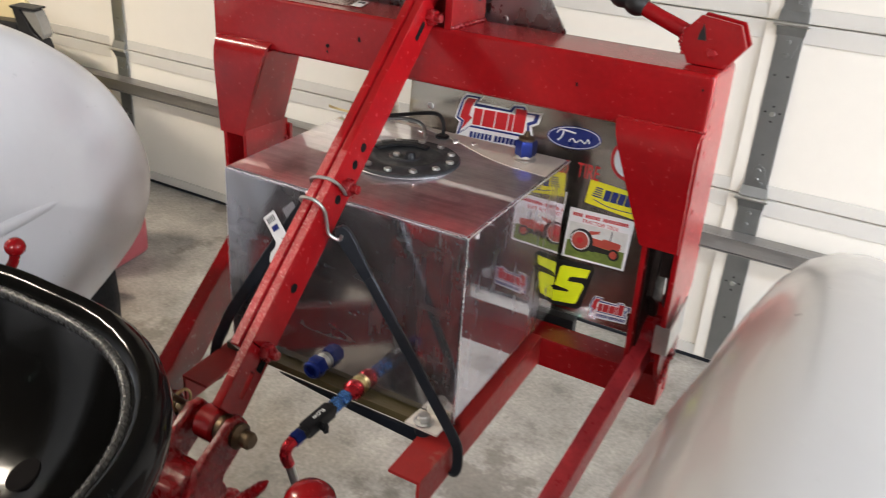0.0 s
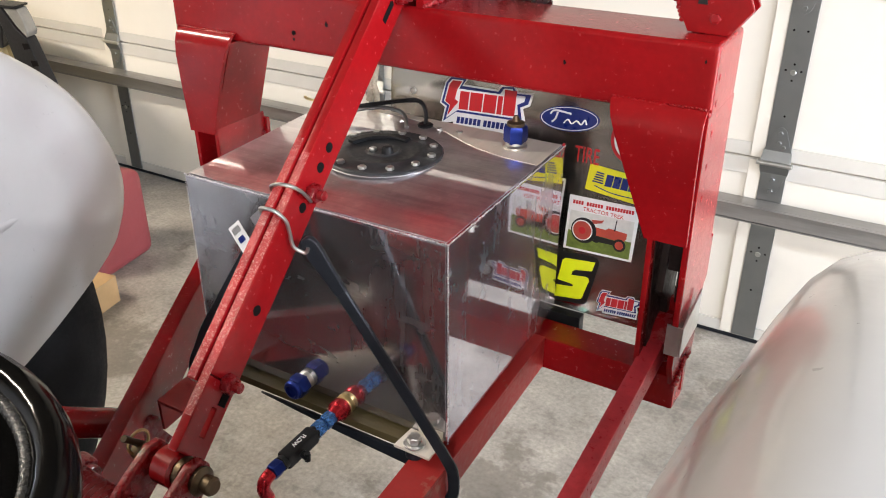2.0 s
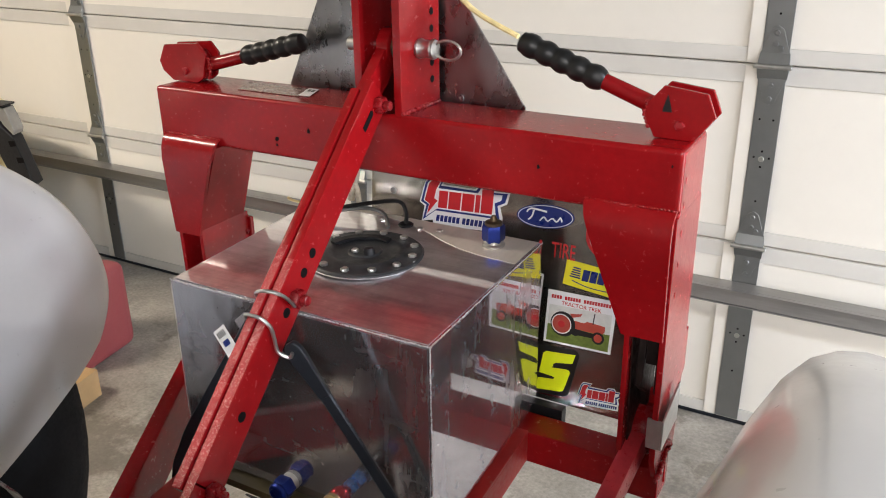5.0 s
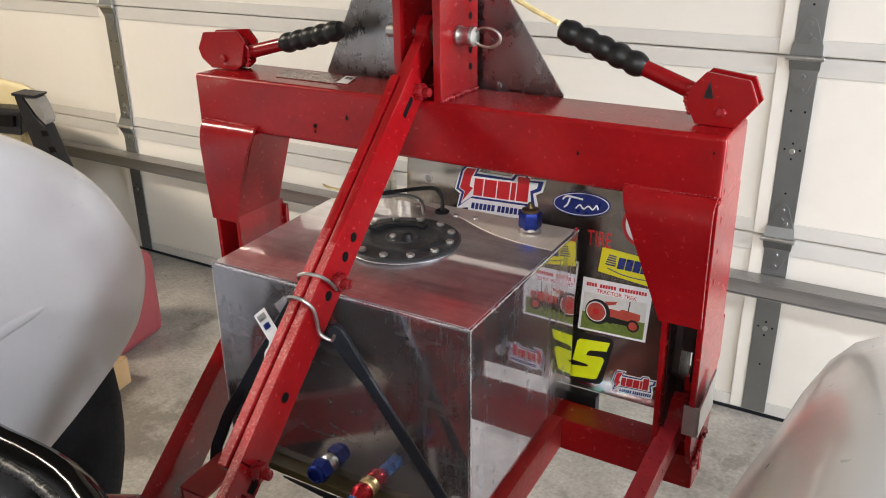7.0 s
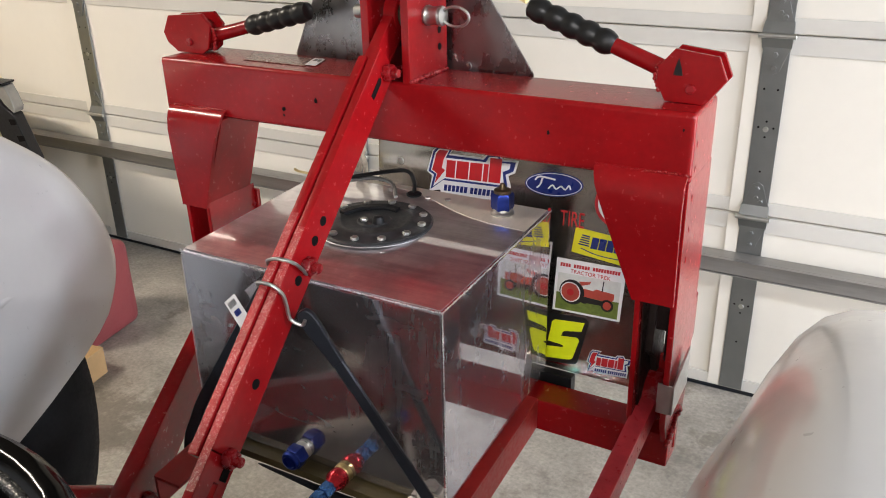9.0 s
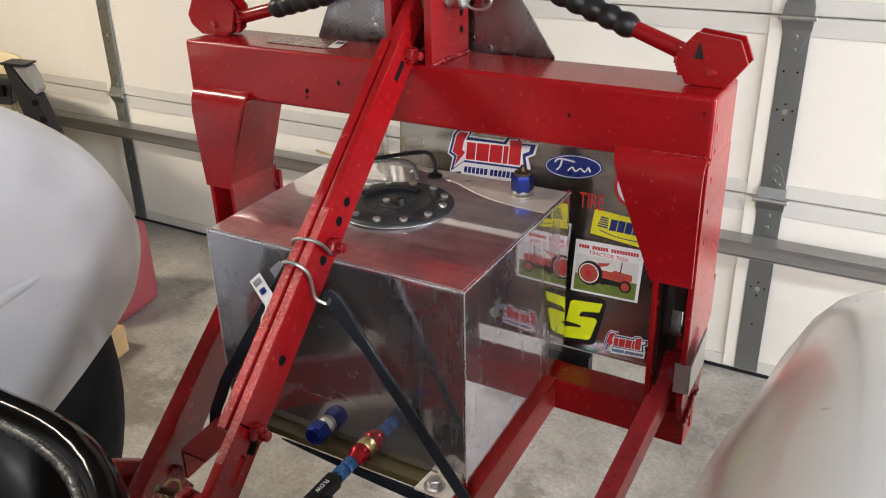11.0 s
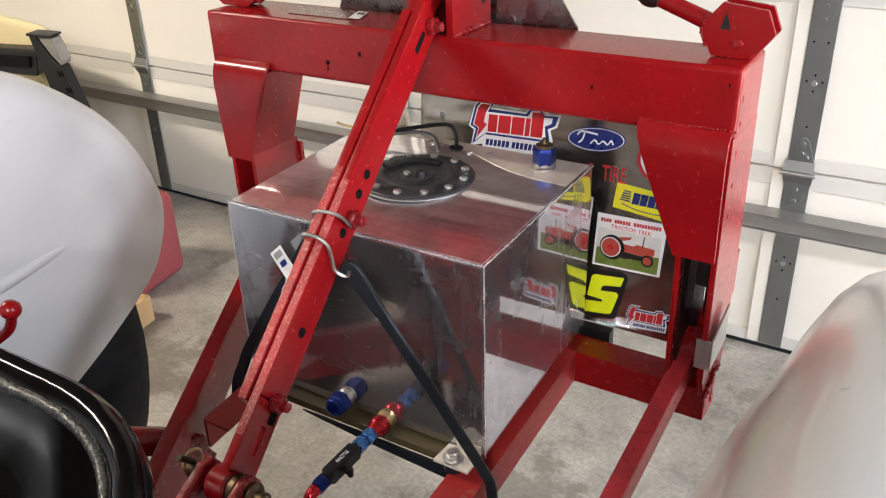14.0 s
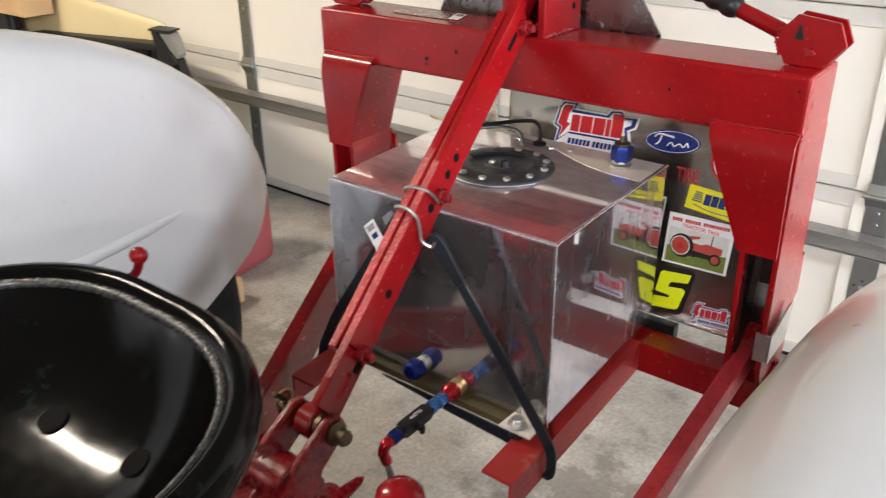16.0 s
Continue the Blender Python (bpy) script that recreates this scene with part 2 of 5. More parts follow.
ALU_TOP = polished("scuffed_aluminium", (0.90, 0.88, 0.91), 0.27, (0.08, 1, 1), 0.035, 0.36, 0.45)


# ---- mesh helpers ----
def V(*a):
    return Vector(a[0] if len(a) == 1 else a)


def bevel(bm, w, seg=2, limit=30):
    if w > 0:
        es = [e for e in bm.edges if len(e.link_faces) == 2 and e.calc_face_angle(0) > radians(limit)]
        bmesh.ops.bevel(bm, geom=es, offset=w, segments=seg, profile=0.6, affect="EDGES", clamp_overlap=True)
        for f in bm.faces:
            f.material_index = 1  # bevelled: its flat faces keep their own normals
    return bm


def hexa(p, w=0.002, seg=2):
    """Eight corners: four below, the four above, each going round."""
    bm = bmesh.new()
    v = [bm.verts.new(q) for q in p]
    for f in ((3, 2, 1, 0), (4, 5, 6, 7), (0, 1, 5, 4), (1, 2, 6, 5), (2, 3, 7, 6), (3, 0, 4, 7)):
        bm.faces.new([v[i] for i in f])
    bmesh.ops.recalc_face_normals(bm, faces=bm.faces)
    return bevel(bm, w, seg)


def box(x0, x1, y0, y1, z0, z1, w=0.002, seg=2):
    return hexa([(x0, y0, z0), (x1, y0, z0), (x1, y1, z0), (x0, y1, z0), (x0, y0, z1), (x1, y0, z1), (x1, y1, z1), (x0, y1, z1)], w, seg)


def frame_of(d):
    d = V(d).normalized()
    a = d.cross(V(0, 0, 1) if abs(d.z) < 0.9 else V(1, 0, 0)).normalized()
    return a, d.cross(a).normalized(), d


def bar(p, q, w, h, up=(0, 0, 1), bev=0.002):
    """A bar of width w and height h from p to q."""
    p, q = V(p), V(q)
    d = (q - p).normalized()
    s = d.cross(V(up)).normalized()
    u = s.cross(d)
    c = [(-w / 2, -h / 2), (w / 2, -h / 2), (w / 2, h / 2), (-w / 2, h / 2)]
    return hexa([p + s * a + u * b for a, b in c] + [q + s * a + u * b for a, b in c], bev)


def slab(pts, thick, bev=0.0015, seg=2):
    """A plate: a polygon in space, thickened along the vector thick."""
    bm = bmesh.new()
    a = [bm.verts.new(V(p)) for p in pts]
    b = [bm.verts.new(V(p) + V(thick)) for p in pts]
    bm.faces.new(a)
    bm.faces.new(b[::-1])
    n = len(a)
    for i in range(n):
        bm.faces.new((a[i], b[i], b[(i + 1) % n], a[(i + 1) % n]))
    bmesh.ops.recalc_face_normals(bm, faces=bm.faces)
    return bevel(bm, bev, seg)


def lathe(p, q, prof, n=24, squash=None):
    """A turned form about the line from p towards q; prof: (distance along, radius)."""
    p, q = V(p), V(q)
    a, b, d = frame_of(q - p)
    bm = bmesh.new()
    rings = []
    for h, r in prof:
        rings.append([bm.verts.new(p + d * h + (a * math.cos(t) + b * math.sin(t)) * max(r, 1e-5)) for t in (2 * math.pi * k / n for k in range(n))])
    for r0, r1 in zip(rings, rings[1:]):
        for k in range(n):
            bm.faces.new((r0[k], r0[(k + 1) % n], r1[(k + 1) % n], r1[k]))
    bm.faces.new(rings[0][::-1])
    bm.faces.new(rings[-1])
    bmesh.ops.recalc_face_normals(bm, faces=bm.faces)
    return bm


def cyl(p, q, r, n=20, c=0.0):
    L = (V(q) - V(p)).length
    c = c or min(r * 0.12, L * 0.2)
    return lathe(p, q, [(0, r - c), (c, r), (L - c, r), (L, r - c)], n)


def hexnut(p, q, r):
    L = (V(q) - V(p)).length
    return lathe(p, q, [(0, r * 0.88), (L * 0.15, r), (L * 0.85, r), (L, r * 0.88)], 6)


def tube(pts, r, n=10, steps=6, flat=None):
    """A round or (flat=(width, thickness)) band swept along a smooth line through the points."""
    P = [V(p) for p in pts]
    line = []
    for i in range(len(P) - 1):
        a, b, c, d = P[max(i - 1, 0)], P[i], P[i + 1], P[min(i + 2, len(P) - 1)]
        for k in range(steps):
            t = k / steps
            line.append(0.5 * ((2 * b) + (c - a) * t + (2 * a - 5 * b + 4 * c - d) * t * t + (3 * b - a - 3 * c + d) * t ** 3))
    line.append(P[-1])
    bm = bmesh.new()
    rings, side = [], None
    for i, p in enumerate(line):
        d = (line[min(i + 1, len(line) - 1)] - line[max(i - 1, 0)]).normalized()
        if side is None:
            side = V(flat[2]).normalized() if flat and len(flat) > 2 else frame_of(d)[0]
        side = (side - d * side.dot(d)).normalized()
        up = d.cross(side)
        if flat:
            w, h = flat[0] / 2, flat[1] / 2
            k = min(w, h) * 0.5
            prof = [(-w + k, -h), (w - k, -h), (w, -h + k), (w, h - k), (w - k, h), (-w + k, h), (-w, h - k), (-w, -h + k)]
            rings.append([bm.verts.new(p + side * x + up * y) for x, y in prof])
        else:
            rings.append([bm.verts.new(p + (side * math.cos(t) + up * math.sin(t)) * r) for t in (2 * math.pi * k / n for k in range(n))])
    m = len(rings[0])
    for r0, r1 in zip(rings, rings[1:]):
        for k in range(m):
            bm.faces.new((r0[k], r0[(k + 1) % m], r1[(k + 1) % m], r1[k]))
    bm.faces.new(rings[0][::-1])
    bm.faces.new(rings[-1])
    bmesh.ops.recalc_face_normals(bm, faces=bm.faces)
    return bm


def joined(*bms):
    out = bmesh.new()
    for b in bms:
        m = bpy.data.meshes.new("t")
        b.to_mesh(m)
        out.from_mesh(m)
        bpy.data.meshes.remove(m)
    return out


def mesh_of(name, bm, material, smooth=True):
    me = bpy.data.meshes.new(name)
    if smooth:
        for f in bm.faces:
            f.smooth = True
        for e in bm.edges:
            e.smooth = not (len(e.link_faces) == 2 and e.calc_face_angle(0) > radians(38))
    bm.to_mesh(me)
    bm.free()
    me.materials.append(material)
    return me


def weld(pts, r, n=7):
    """A lumpy weld run along the line."""
    P = [V(p) for p in pts]
    line = []
    for a, b in zip(P, P[1:]):
        m = max(3, int((b - a).length / 0.0028))
        line += [a.lerp(b, k / m) for k in range(m)]
    line.append(P[-1])
    bm = bmesh.new()
    for k, p in enumerate(line):
        q = p + V(random.uniform(-1, 1), random.uniform(-1, 1), random.uniform(-1, 1)) * r * 0.28
        bmesh.ops.create_uvsphere(bm, u_segments=8, v_segments=5, radius=r * random.uniform(0.5, 0.75), matrix=Matrix.Translation(q))
    return bm


def chip(x, y, z, r):
    """A flake of missing paint with a ragged outline, on a face that looks towards -y."""
    out = []
    for k in range(8):
        a = 2 * math.pi * k / 8
        q = r * random.uniform(0.55, 1.25)
        out.append((x + q * math.cos(a), y, z + q * math.sin(a) * 1.3))
    return slab(out, (0, -0.0004, 0), 0)


WORLD_OF = {}


def thing(name, at, label, category, group="", kind=""):
    ob = new(name)
    ob.empty_display_size = 0.05
    ob.location = at
    WORLD_OF[ob.name] = Matrix.Translation(at)
    return tagged(ob, label, category, group, kind)


def part(name, bm, material, parent, label=""):
    flats = any(f.material_index for f in bm.faces)
    for f in bm.faces:
        f.material_index = 0
    ob = new(name, mesh_of(name, bm, material))
    if flats:
        wn = ob.modifiers.new("flat_faces", "WEIGHTED_NORMAL")
        wn.mode, wn.weight, wn.keep_sharp = "FACE_AREA", 50, True
    ob.parent = parent
    ob.matrix_parent_inverse = WORLD_OF.get(parent.name, Matrix.Identity(4)).inverted()
    if label:
        ob["label"] = label
    return ob


def single(name, bm, material, label="", category="", group="", kind=""):
    return tagged(new(name, mesh_of(name, bm, material)), label, category, group, kind)


def lettering(text, size, m, depth=0.0006):
    """Built-in-font letters as a bmesh, laid by the matrix m (text runs along its x, up along its y)."""
    cu = bpy.data.curves.new("letters", "FONT")
    cu.body, cu.size, cu.extrude, cu.align_x, cu.align_y = text, size, depth / 2, "CENTER", "CENTER"
    ob = new("letters", cu)
    bpy.context.view_layer.update()
    me = bpy.data.meshes.new_from_object(ob.evaluated_get(bpy.context.evaluated_depsgraph_get()))
    bm = bmesh.new()
    bm.from_mesh(me)
    bmesh.ops.transform(bm, matrix=m, verts=bm.verts)
    bpy.data.objects.remove(ob)
    bpy.data.curves.remove(cu)
    bpy.data.meshes.remove(me)
    return bm

# ---- the garage ----
DY = 2.457
single("floor", box(-5.2, 5.2, -5.0, 2.9, -0.12, 0.0, 0), CONCRETE, "worn mottled grey concrete garage floor", "floor", kind="structure")
single("ceiling", box(-5.2, 5.2, -5.0, 2.9, 2.75, 2.87, 0), CEIL, "unseen garage ceiling, coloured dark to hold back bounced light", "ceiling", kind="structure")
single("wall_west", box(-5.32, -5.2, -5.0, 2.9, 0, 2.75, 0), WALL, "off-white painted garage side wall", "wall", kind="structure")
single("wall_south", box(-5.2, 5.2, -5.12, -5.0, 0, 2.75, 0), WALL, "off-white painted garage back wall", "wall", kind="structure")
single("wall_north", joined(box(-5.2, -4.15, DY + 0.06, DY + 0.2, 0, 2.75, 0), box(1.02, 5.2, DY + 0.06, DY + 0.2, 0, 2.75, 0), box(-4.15, 1.02, DY + 0.06, DY + 0.2, 2.4, 2.75, 0)), WALL, "off-white painted wall round the overhead door", "wall", kind="structure")
single("wall_east", joined(box(5.2, 5.32, -5.0, 0.9, 0, 2.75, 0), box(5.2, 5.32, 1.9, 2.9, 0, 2.75, 0), box(5.2, 5.32, 0.9, 1.9, 2.05, 2.75, 0)), WALL, "off-white painted side wall with an assumed doorway, out of view", "wall", kind="structure")

STILES = [-4.037, -2.805, -1.573, -0.342, 0.889]
SEAMS = [0.543, 1.005, 1.467, 1.929]
door = thing("garage_door", (-1.57, DY, 0), "white sectional overhead garage door, closed, seen from inside", "garage door", kind="structure")
edges = [0.015] + SEAMS + [2.39]
for z0, z1 in zip(edges, edges[1:]):
    part("door_section", box(-4.12, 0.98, DY, DY + 0.045, z0 + 0.0015, z1 - 0.0015, 0.002), DOOR, door)
part("bottom_seal", tube([(-4.12, DY + 0.02, 0.0075), (0.98, DY + 0.02, 0.0075)], 0, flat=(0.05, 0.014, (0, 1, 0))), RUBBER, door, "black rubber bottom seal")
part("bottom_rail", box(-4.12, 0.98, DY - 0.006, DY - 0.0005, 0.015, 0.05, 0.001), DOOR_TRIM, door, "grey aluminium bottom rail")
for z in SEAMS:
    part("seam_rail", box(-4.12, 0.98, DY - 0.005, DY - 0.0005, z + 0.004, z + 0.040, 0.0015), DOOR_TRIM, door, "pale grey section edge")
    part("seam_rail", box(-4.12, 0.98, DY - 0.005, DY - 0.0005, z - 0.046, z - 0.002, 0.0015), DOOR_TRIM, door, "pale grey section edge")


def hinge(x, z):
    """Two leaves that rise from the stile to a knuckle standing clear of the door."""
    y0, y1 = DY - 0.0135, DY - 0.027
    leaves = []
    for s in (1, -1):
        leaves.append(slab([(x - 0.034, y0, z + s * 0.030), (x + 0.034, y0, z + s * 0.030), (x + 0.028, y0, z + s * 0.042), (x + 0.013, y0, z + s * 0.086), (x, y0, z + s * 0.094), (x - 0.013, y0, z + s * 0.086), (x - 0.028, y0, z + s * 0.042)], (0, 0.003, 0), 0.001))
        leaves.append(slab([(x - 0.034, y0, z + s * 0.0305), (x + 0.034, y0, z + s * 0.0305), (x + 0.036, y1, z + s * 0.004), (x - 0.036, y1, z + s * 0.004)], (0, 0.003, 0), 0.0008))
        for e in (-1, 1):
            leaves.append(slab([(x + e * 0.034, y0 + 0.003, z + s * 0.030), (x + e * 0.036, y1 + 0.003, z + s * 0.004), (x + e * 0.036, y0 + 0.003, z + s * 0.004)], (-e * 0.003, 0, 0), 0))
    h = part("hinge", joined(*leaves), GALV, door, "galvanised door hinge")
    part("hinge_pin", cyl((x - 0.043, DY - 0.027, z), (x + 0.043, DY - 0.027, z), 0.0062, 12), ZINC, h, "bright hinge pin")
    for dx, dz in ((0, 0.078), (0, 0.052), (0.012, 0.042), (0, -0.046), (0, -0.078)):
        part("bolt", hexnut((x + dx, DY - 0.0137, z + dz), (x + dx, DY - 0.0190, z + dz), 0.0062), GALV, h)


for x in STILES:
    for z0, z1 in zip(edges, edges[1:]):
        part("stile", box(x - 0.031, x + 0.031, DY - 0.010, DY - 0.0055, z0 + 0.004, z1 - 0.004, 0.0012), GALV, door, "grey galvanised stile")
        part("stile_edge", box(x - 0.064, x - 0.032, DY - 0.008, DY - 0.0055, z0 + 0.004, z1 - 0.004, 0.001), DOOR, door)
        zm = (z0 + z1) / 2
        part("stile_screw", cyl((x, DY - 0.010, zm), (x, DY - 0.0125, zm), 0.007, 10), ZINC, door, "bright screw head")
        for dx, dz in ((-0.018, 0.004), (0.018, 0.004), (0, 0.02), (0, -0.02), (0, -0.11), (-0.016, 0.1), (0.016, 0.1)):
            part("punched_hole", cyl((x + dx, DY - 0.0102, zm + dz), (x + dx, DY - 0.0106, zm + dz), 0.0028, 8), DARK, door)
    for z in SEAMS:
        hinge(x, z)
# reinforcing bar across the bottom section
RZ = 0.385
part("reinforcing_bar", joined(box(-4.1, 0.96, DY - 0.060, DY - 0.0125, RZ + 0.048, RZ + 0.051, 0.0008), box(-4.1, 0.96, DY - 0.060, DY - 0.057, RZ + 0.006, RZ + 0.047, 0.0008), box(-4.1, 0.96, DY - 0.060, DY - 0.0125, RZ, RZ + 0.003, 0.0008), box(-4.1, 0.96, DY - 0.074, DY - 0.061, RZ + 0.048, RZ + 0.051, 0.0008)), RAIL, door, "bare steel reinforcing bar")

# Assumed fixtures, out of view, one above each lamp.
for place, _, _ in LAMPS:
    x, y, z = place
    fx = thing("assumed_ceiling_light", (x, y, 2.75), "assumed white strip light on the ceiling, out of view", "ceiling light", "ceiling lights")
    part("housing", box(x - 0.62, x + 0.62, y - 0.09, y + 0.09, 2.68, 2.748, 0.006), DOOR, fx)

# Unseen doorway and outside slab, made up to let the daylight in.
side_door = thing("door_1", (5.26, 1.4, 0.0), "assumed white door frame round an unseen side doorway", "door", kind="structure")
for a in ((0.903, 0.94, 0.0, 2.045), (1.86, 1.897, 0.0, 2.045), (0.94, 1.86, 2.01, 2.045)):
    part("door_frame", box(5.19, 5.33, *a, 0.003), DOOR, side_door)
single("pavement", box(5.34, 14.0, -6.0, 8.0, -0.14, -0.02, 0), CONCRETE, "unseen concrete slab outside the assumed doorway, added to bounce sunlight", "pavement", kind="structure")

# ---- quick hitch ----
XL, XR, YF, YB, ZT, ZB = -1.066, -0.245, 1.216, 1.322, 1.117, 1.034
hitch = thing("quick_hitch", (-0.655, 1.27, 0.62), "red-painted steel three-point quick hitch frame behind the tractor", "hitch")
part("top_beam", box(XL, XR, YF, YB, ZB, ZT, 0.006, 3), RED, hitch, "glossy red box-section top beam")
for x0, x1 in ((-0.93, -0.70), (-0.56, -0.30)):
    part("weld_seam", weld([(x0, YF - 0.001, ZB + 0.004), ((x0 + x1) / 2, YF - 0.001, ZB + 0.003), (x1, YF - 0.001, ZB + 0.004)], 0.0011, 6), RED_CAST, hitch)
for x, z in ((-0.771, 1.079), (-0.83, 1.06), (-0.83, 1.052), (-0.42, 1.075), (-0.258, 1.098)):
    part("paint_chip", chip(x, YF - 0.0001, z, random.uniform(0.0016, 0.0034)), DARK, hitch)


def leg(s, xo):
    """One leg: s = +1 with its outside towards +x; xo: its outer face."""
    X = lambda d: xo - s * d  # noqa: E731
    yt = YF - 0.012
    # folded front cover, tapering downwards
    prof = [(YF - 0.001, 1.047, 0.113), (YF - 0.008, 1.044, 0.113), (YF - 0.014, 1.037, 0.111), (yt - 0.006, 1.026, 0.108), (yt - 0.008, 1.008, 0.101), (yt - 0.006, 0.965, 0.085), (yt, 0.881, 0.054)]
    bm = bmesh.new()
    rows = [[bm.verts.new((X(0.002), y + k, z)), bm.verts.new((X(d), y + k, z))] for k in (0, 0.006) for y, z, d in prof]
    n = len(prof)
    for k in range(n - 1):
        bm.faces.new((rows[k][0], rows[k][1], rows[k + 1][1], rows[k + 1][0]))
        bm.faces.new((rows[n + k][0], rows[n + k + 1][0], rows[n + k + 1][1], rows[n + k][1]))
        for e in (0, 1):
            bm.faces.new((rows[k][e], rows[k + 1][e], rows[n + k + 1][e], rows[n + k][e]))
    for k in (0, n - 1):
        bm.faces.new((rows[k][0], rows[k][1], rows[n + k][1], rows[n + k][0]))
    bmesh.ops.recalc_face_normals(bm, faces=bm.faces)
    part("front_cover", bevel(bm, 0.0018, 2, 50), RED, hitch, "red tapered cover plate")
    part("weld_seam", weld([(X(0.0), YF - 0.003, 1.046), (X(0.03), YF - 0.004, 1.047), (X(0.06), YF - 0.003, 1.045), (X(0.112), YF - 0.003, 1.046)], 0.0028, 7), RED, hitch)
    # inner cheek follows the taper
    part("inner_cheek", slab([(X(0.110), yt + 0.002, 1.033), (X(0.053), yt + 0.004, 0.888), (X(0.053), YB - 0.01, 0.888), (X(0.098), YB - 0.01, 1.033)], (s * 0.006, 0, 0.002), 0.001), RED, hitch)
    part("outer_cheek", slab([(X(0.0), yt + 0.006, 1.038), (X(0.0), YB + 0.001, 1.038), (X(0.0), YB + 0.006, 0.80), (X(0.0), YB - 0.008, 0.665), (X(0.0), yt + 0.03, 0.665), (X(0.0), yt + 0.012, 0.70), (X(0.0), yt + 0.008, 0.90)], (-s * 0.008, 0, 0), 0.0015), RED, hitch)
    part("inner_plate", slab([(X(0.052), yt + 0.008, 0.888), (X(0.052), YB, 0.888), (X(0.052), YB, 0.625), (X(0.052), yt + 0.03, 0.625), (X(0.052), yt + 0.012, 0.70)], (s * 0.007, 0, 0), 0.0015), RED, hitch)
    part("back_plate", slab([(X(0.006), YB - 0.028, 0.76), (X(0.050), YB - 0.028, 0.76), (X(0.050), YB - 0.036, 0.622), (X(0.0), YB - 0.036, 0.622)], (0, 0.008, 0), 0.0015), RED, hitch)
    # hook jaw inside; added dark block and sheet paint the slot's shade and dirt
    part("hook_jaw", slab([(X(0.033), 1.255, 0.86), (X(0.033), 1.31, 0.87), (X(0.033), 1.31, 0.66), (X(0.033), 1.285, 0.64), (X(0.033), 1.270, 0.70), (X(0.033), 1.285, 0.73), (X(0.033), 1.275, 0.765), (X(0.033), 1.245, 0.79)], (-s * 0.010, 0, 0), 0.002), IRON, hitch, "dark greasy iron hook jaw")
    part("dark_slot_block", slab([(X(0.010), 1.25, 0.822), (X(0.010), 1.31, 0.830), (X(0.010), 1.31, 0.885), (X(0.010), 1.25, 0.885)], (-s * 0.022, 0, 0), 0.002), IRON, hitch, "added dark block painting the shade in the slot")
    part("dark_slot_sheet", slab([(X(0.0445), 1.222, 0.884), (X(0.0445), 1.305, 0.884), (X(0.0445), 1.305, 0.70), (X(0.0445), 1.235, 0.70)], (s * 0.002, 0, 0), 0.0005), IRON, hitch)
    part("latch_rod", cyl((X(0.0165), 1.268, 0.77), (X(0.0165), 1.268, 1.033), 0.006, 10), BLACK, hitch)
    part("side_lug", slab([(X(0.001), 1.322, 0.836), (X(0.001), 1.342, 0.842), (X(0.001), 1.342, 0.778), (X(0.001), 1.322, 0.768)], (-s * 0.006, 0, 0), 0.0015), RED, hitch)
    for z in (1.075, 1.045, 1.01, 0.97, 0.93):
        part("number_stamp", box(min(X(-0.0002), X(-0.0006)), max(X(-0.0002), X(-0.0006)), 1.232, 1.236, z, z + 0.007, 0), RED_CAST, hitch)


leg(1, XR)
leg(-1, XL + 0.012)
ear = part("bolt_ear", box(-1.024, -0.995, 1.320, 1.328, 0.836, 0.878, 0.003), RED, hitch, "small red ear plate with a bolt")
part("ear_bolt", hexnut((-1.008, 1.320, 0.852), (-1.008, 1.312, 0.852), 0.009), RED_CAST, ear)
# galvanised keeper strap on one leg
part("keeper_clip", joined(slab([(-0.259, 1.214, 0.766), (-0.2405, 1.214, 0.765), (-0.2405, 1.214, 0.722), (-0.259, 1.214, 0.722)], (0, 0.003, 0), 0.001), slab([(-0.2405, 1.214, 0.765), (-0.2405, 1.288, 0.786), (-0.2405, 1.288, 0.730), (-0.2405, 1.214, 0.722)], (0.003, 0, 0), 0.001)), ZINC, hitch, "galvanised sheet clip")
part("weld_seam", joined(weld([(-0.243, 1.228, 0.722), (-0.242, 1.262, 0.706), (-0.242, 1.284, 0.690)], 0.0062, 7), weld([(-0.243, 1.284, 0.692), (-0.243, 1.258, 0.676), (-0.244, 1.226, 0.668)], 0.0055, 7)), RED, hitch, "lumpy red weld run")
part("panel_bolt", cyl((-0.327, 1.340, 0.708), (-0.327, 1.335, 0.708), 0.0035, 12), ZINC, hitch)

# mast
for x in (-0.688, -0.627):
    part("mast_plate", slab([(x, YF + 0.001, ZT - 0.002), (x, YB - 0.004, ZT - 0.002), (x, YB - 0.004, 1.42), (x, YF + 0.02, 1.42), (x, YF + 0.001, 1.36)], (0.012, 0, 0), 0.002), RED, hitch, "red upright mast plate with a row of holes")
    for k in range(9):
        part("mast_hole", cyl((x + 0.0122, YB - 0.026, 1.152 + 0.0225 * k), (x + 0.0126, YB - 0.026, 1.152 + 0.0225 * k), 0.0050, 14), DARK, hitch)
    part("weld_seam", weld([(x + 0.014, YF + 0.003, ZT + 0.002), (x + 0.014, 1.27, ZT + 0.003), (x + 0.014, YB - 0.008, ZT + 0.002)], 0.004, 6), RED_CAST, hitch)
PZ, PY = 1.198, 1.262
part("top_pin", cyl((-0.725, PY, PZ), (-0.590, PY, PZ), 0.0095, 18), ZINC, hitch, "bright zinc-plated hitch pin")
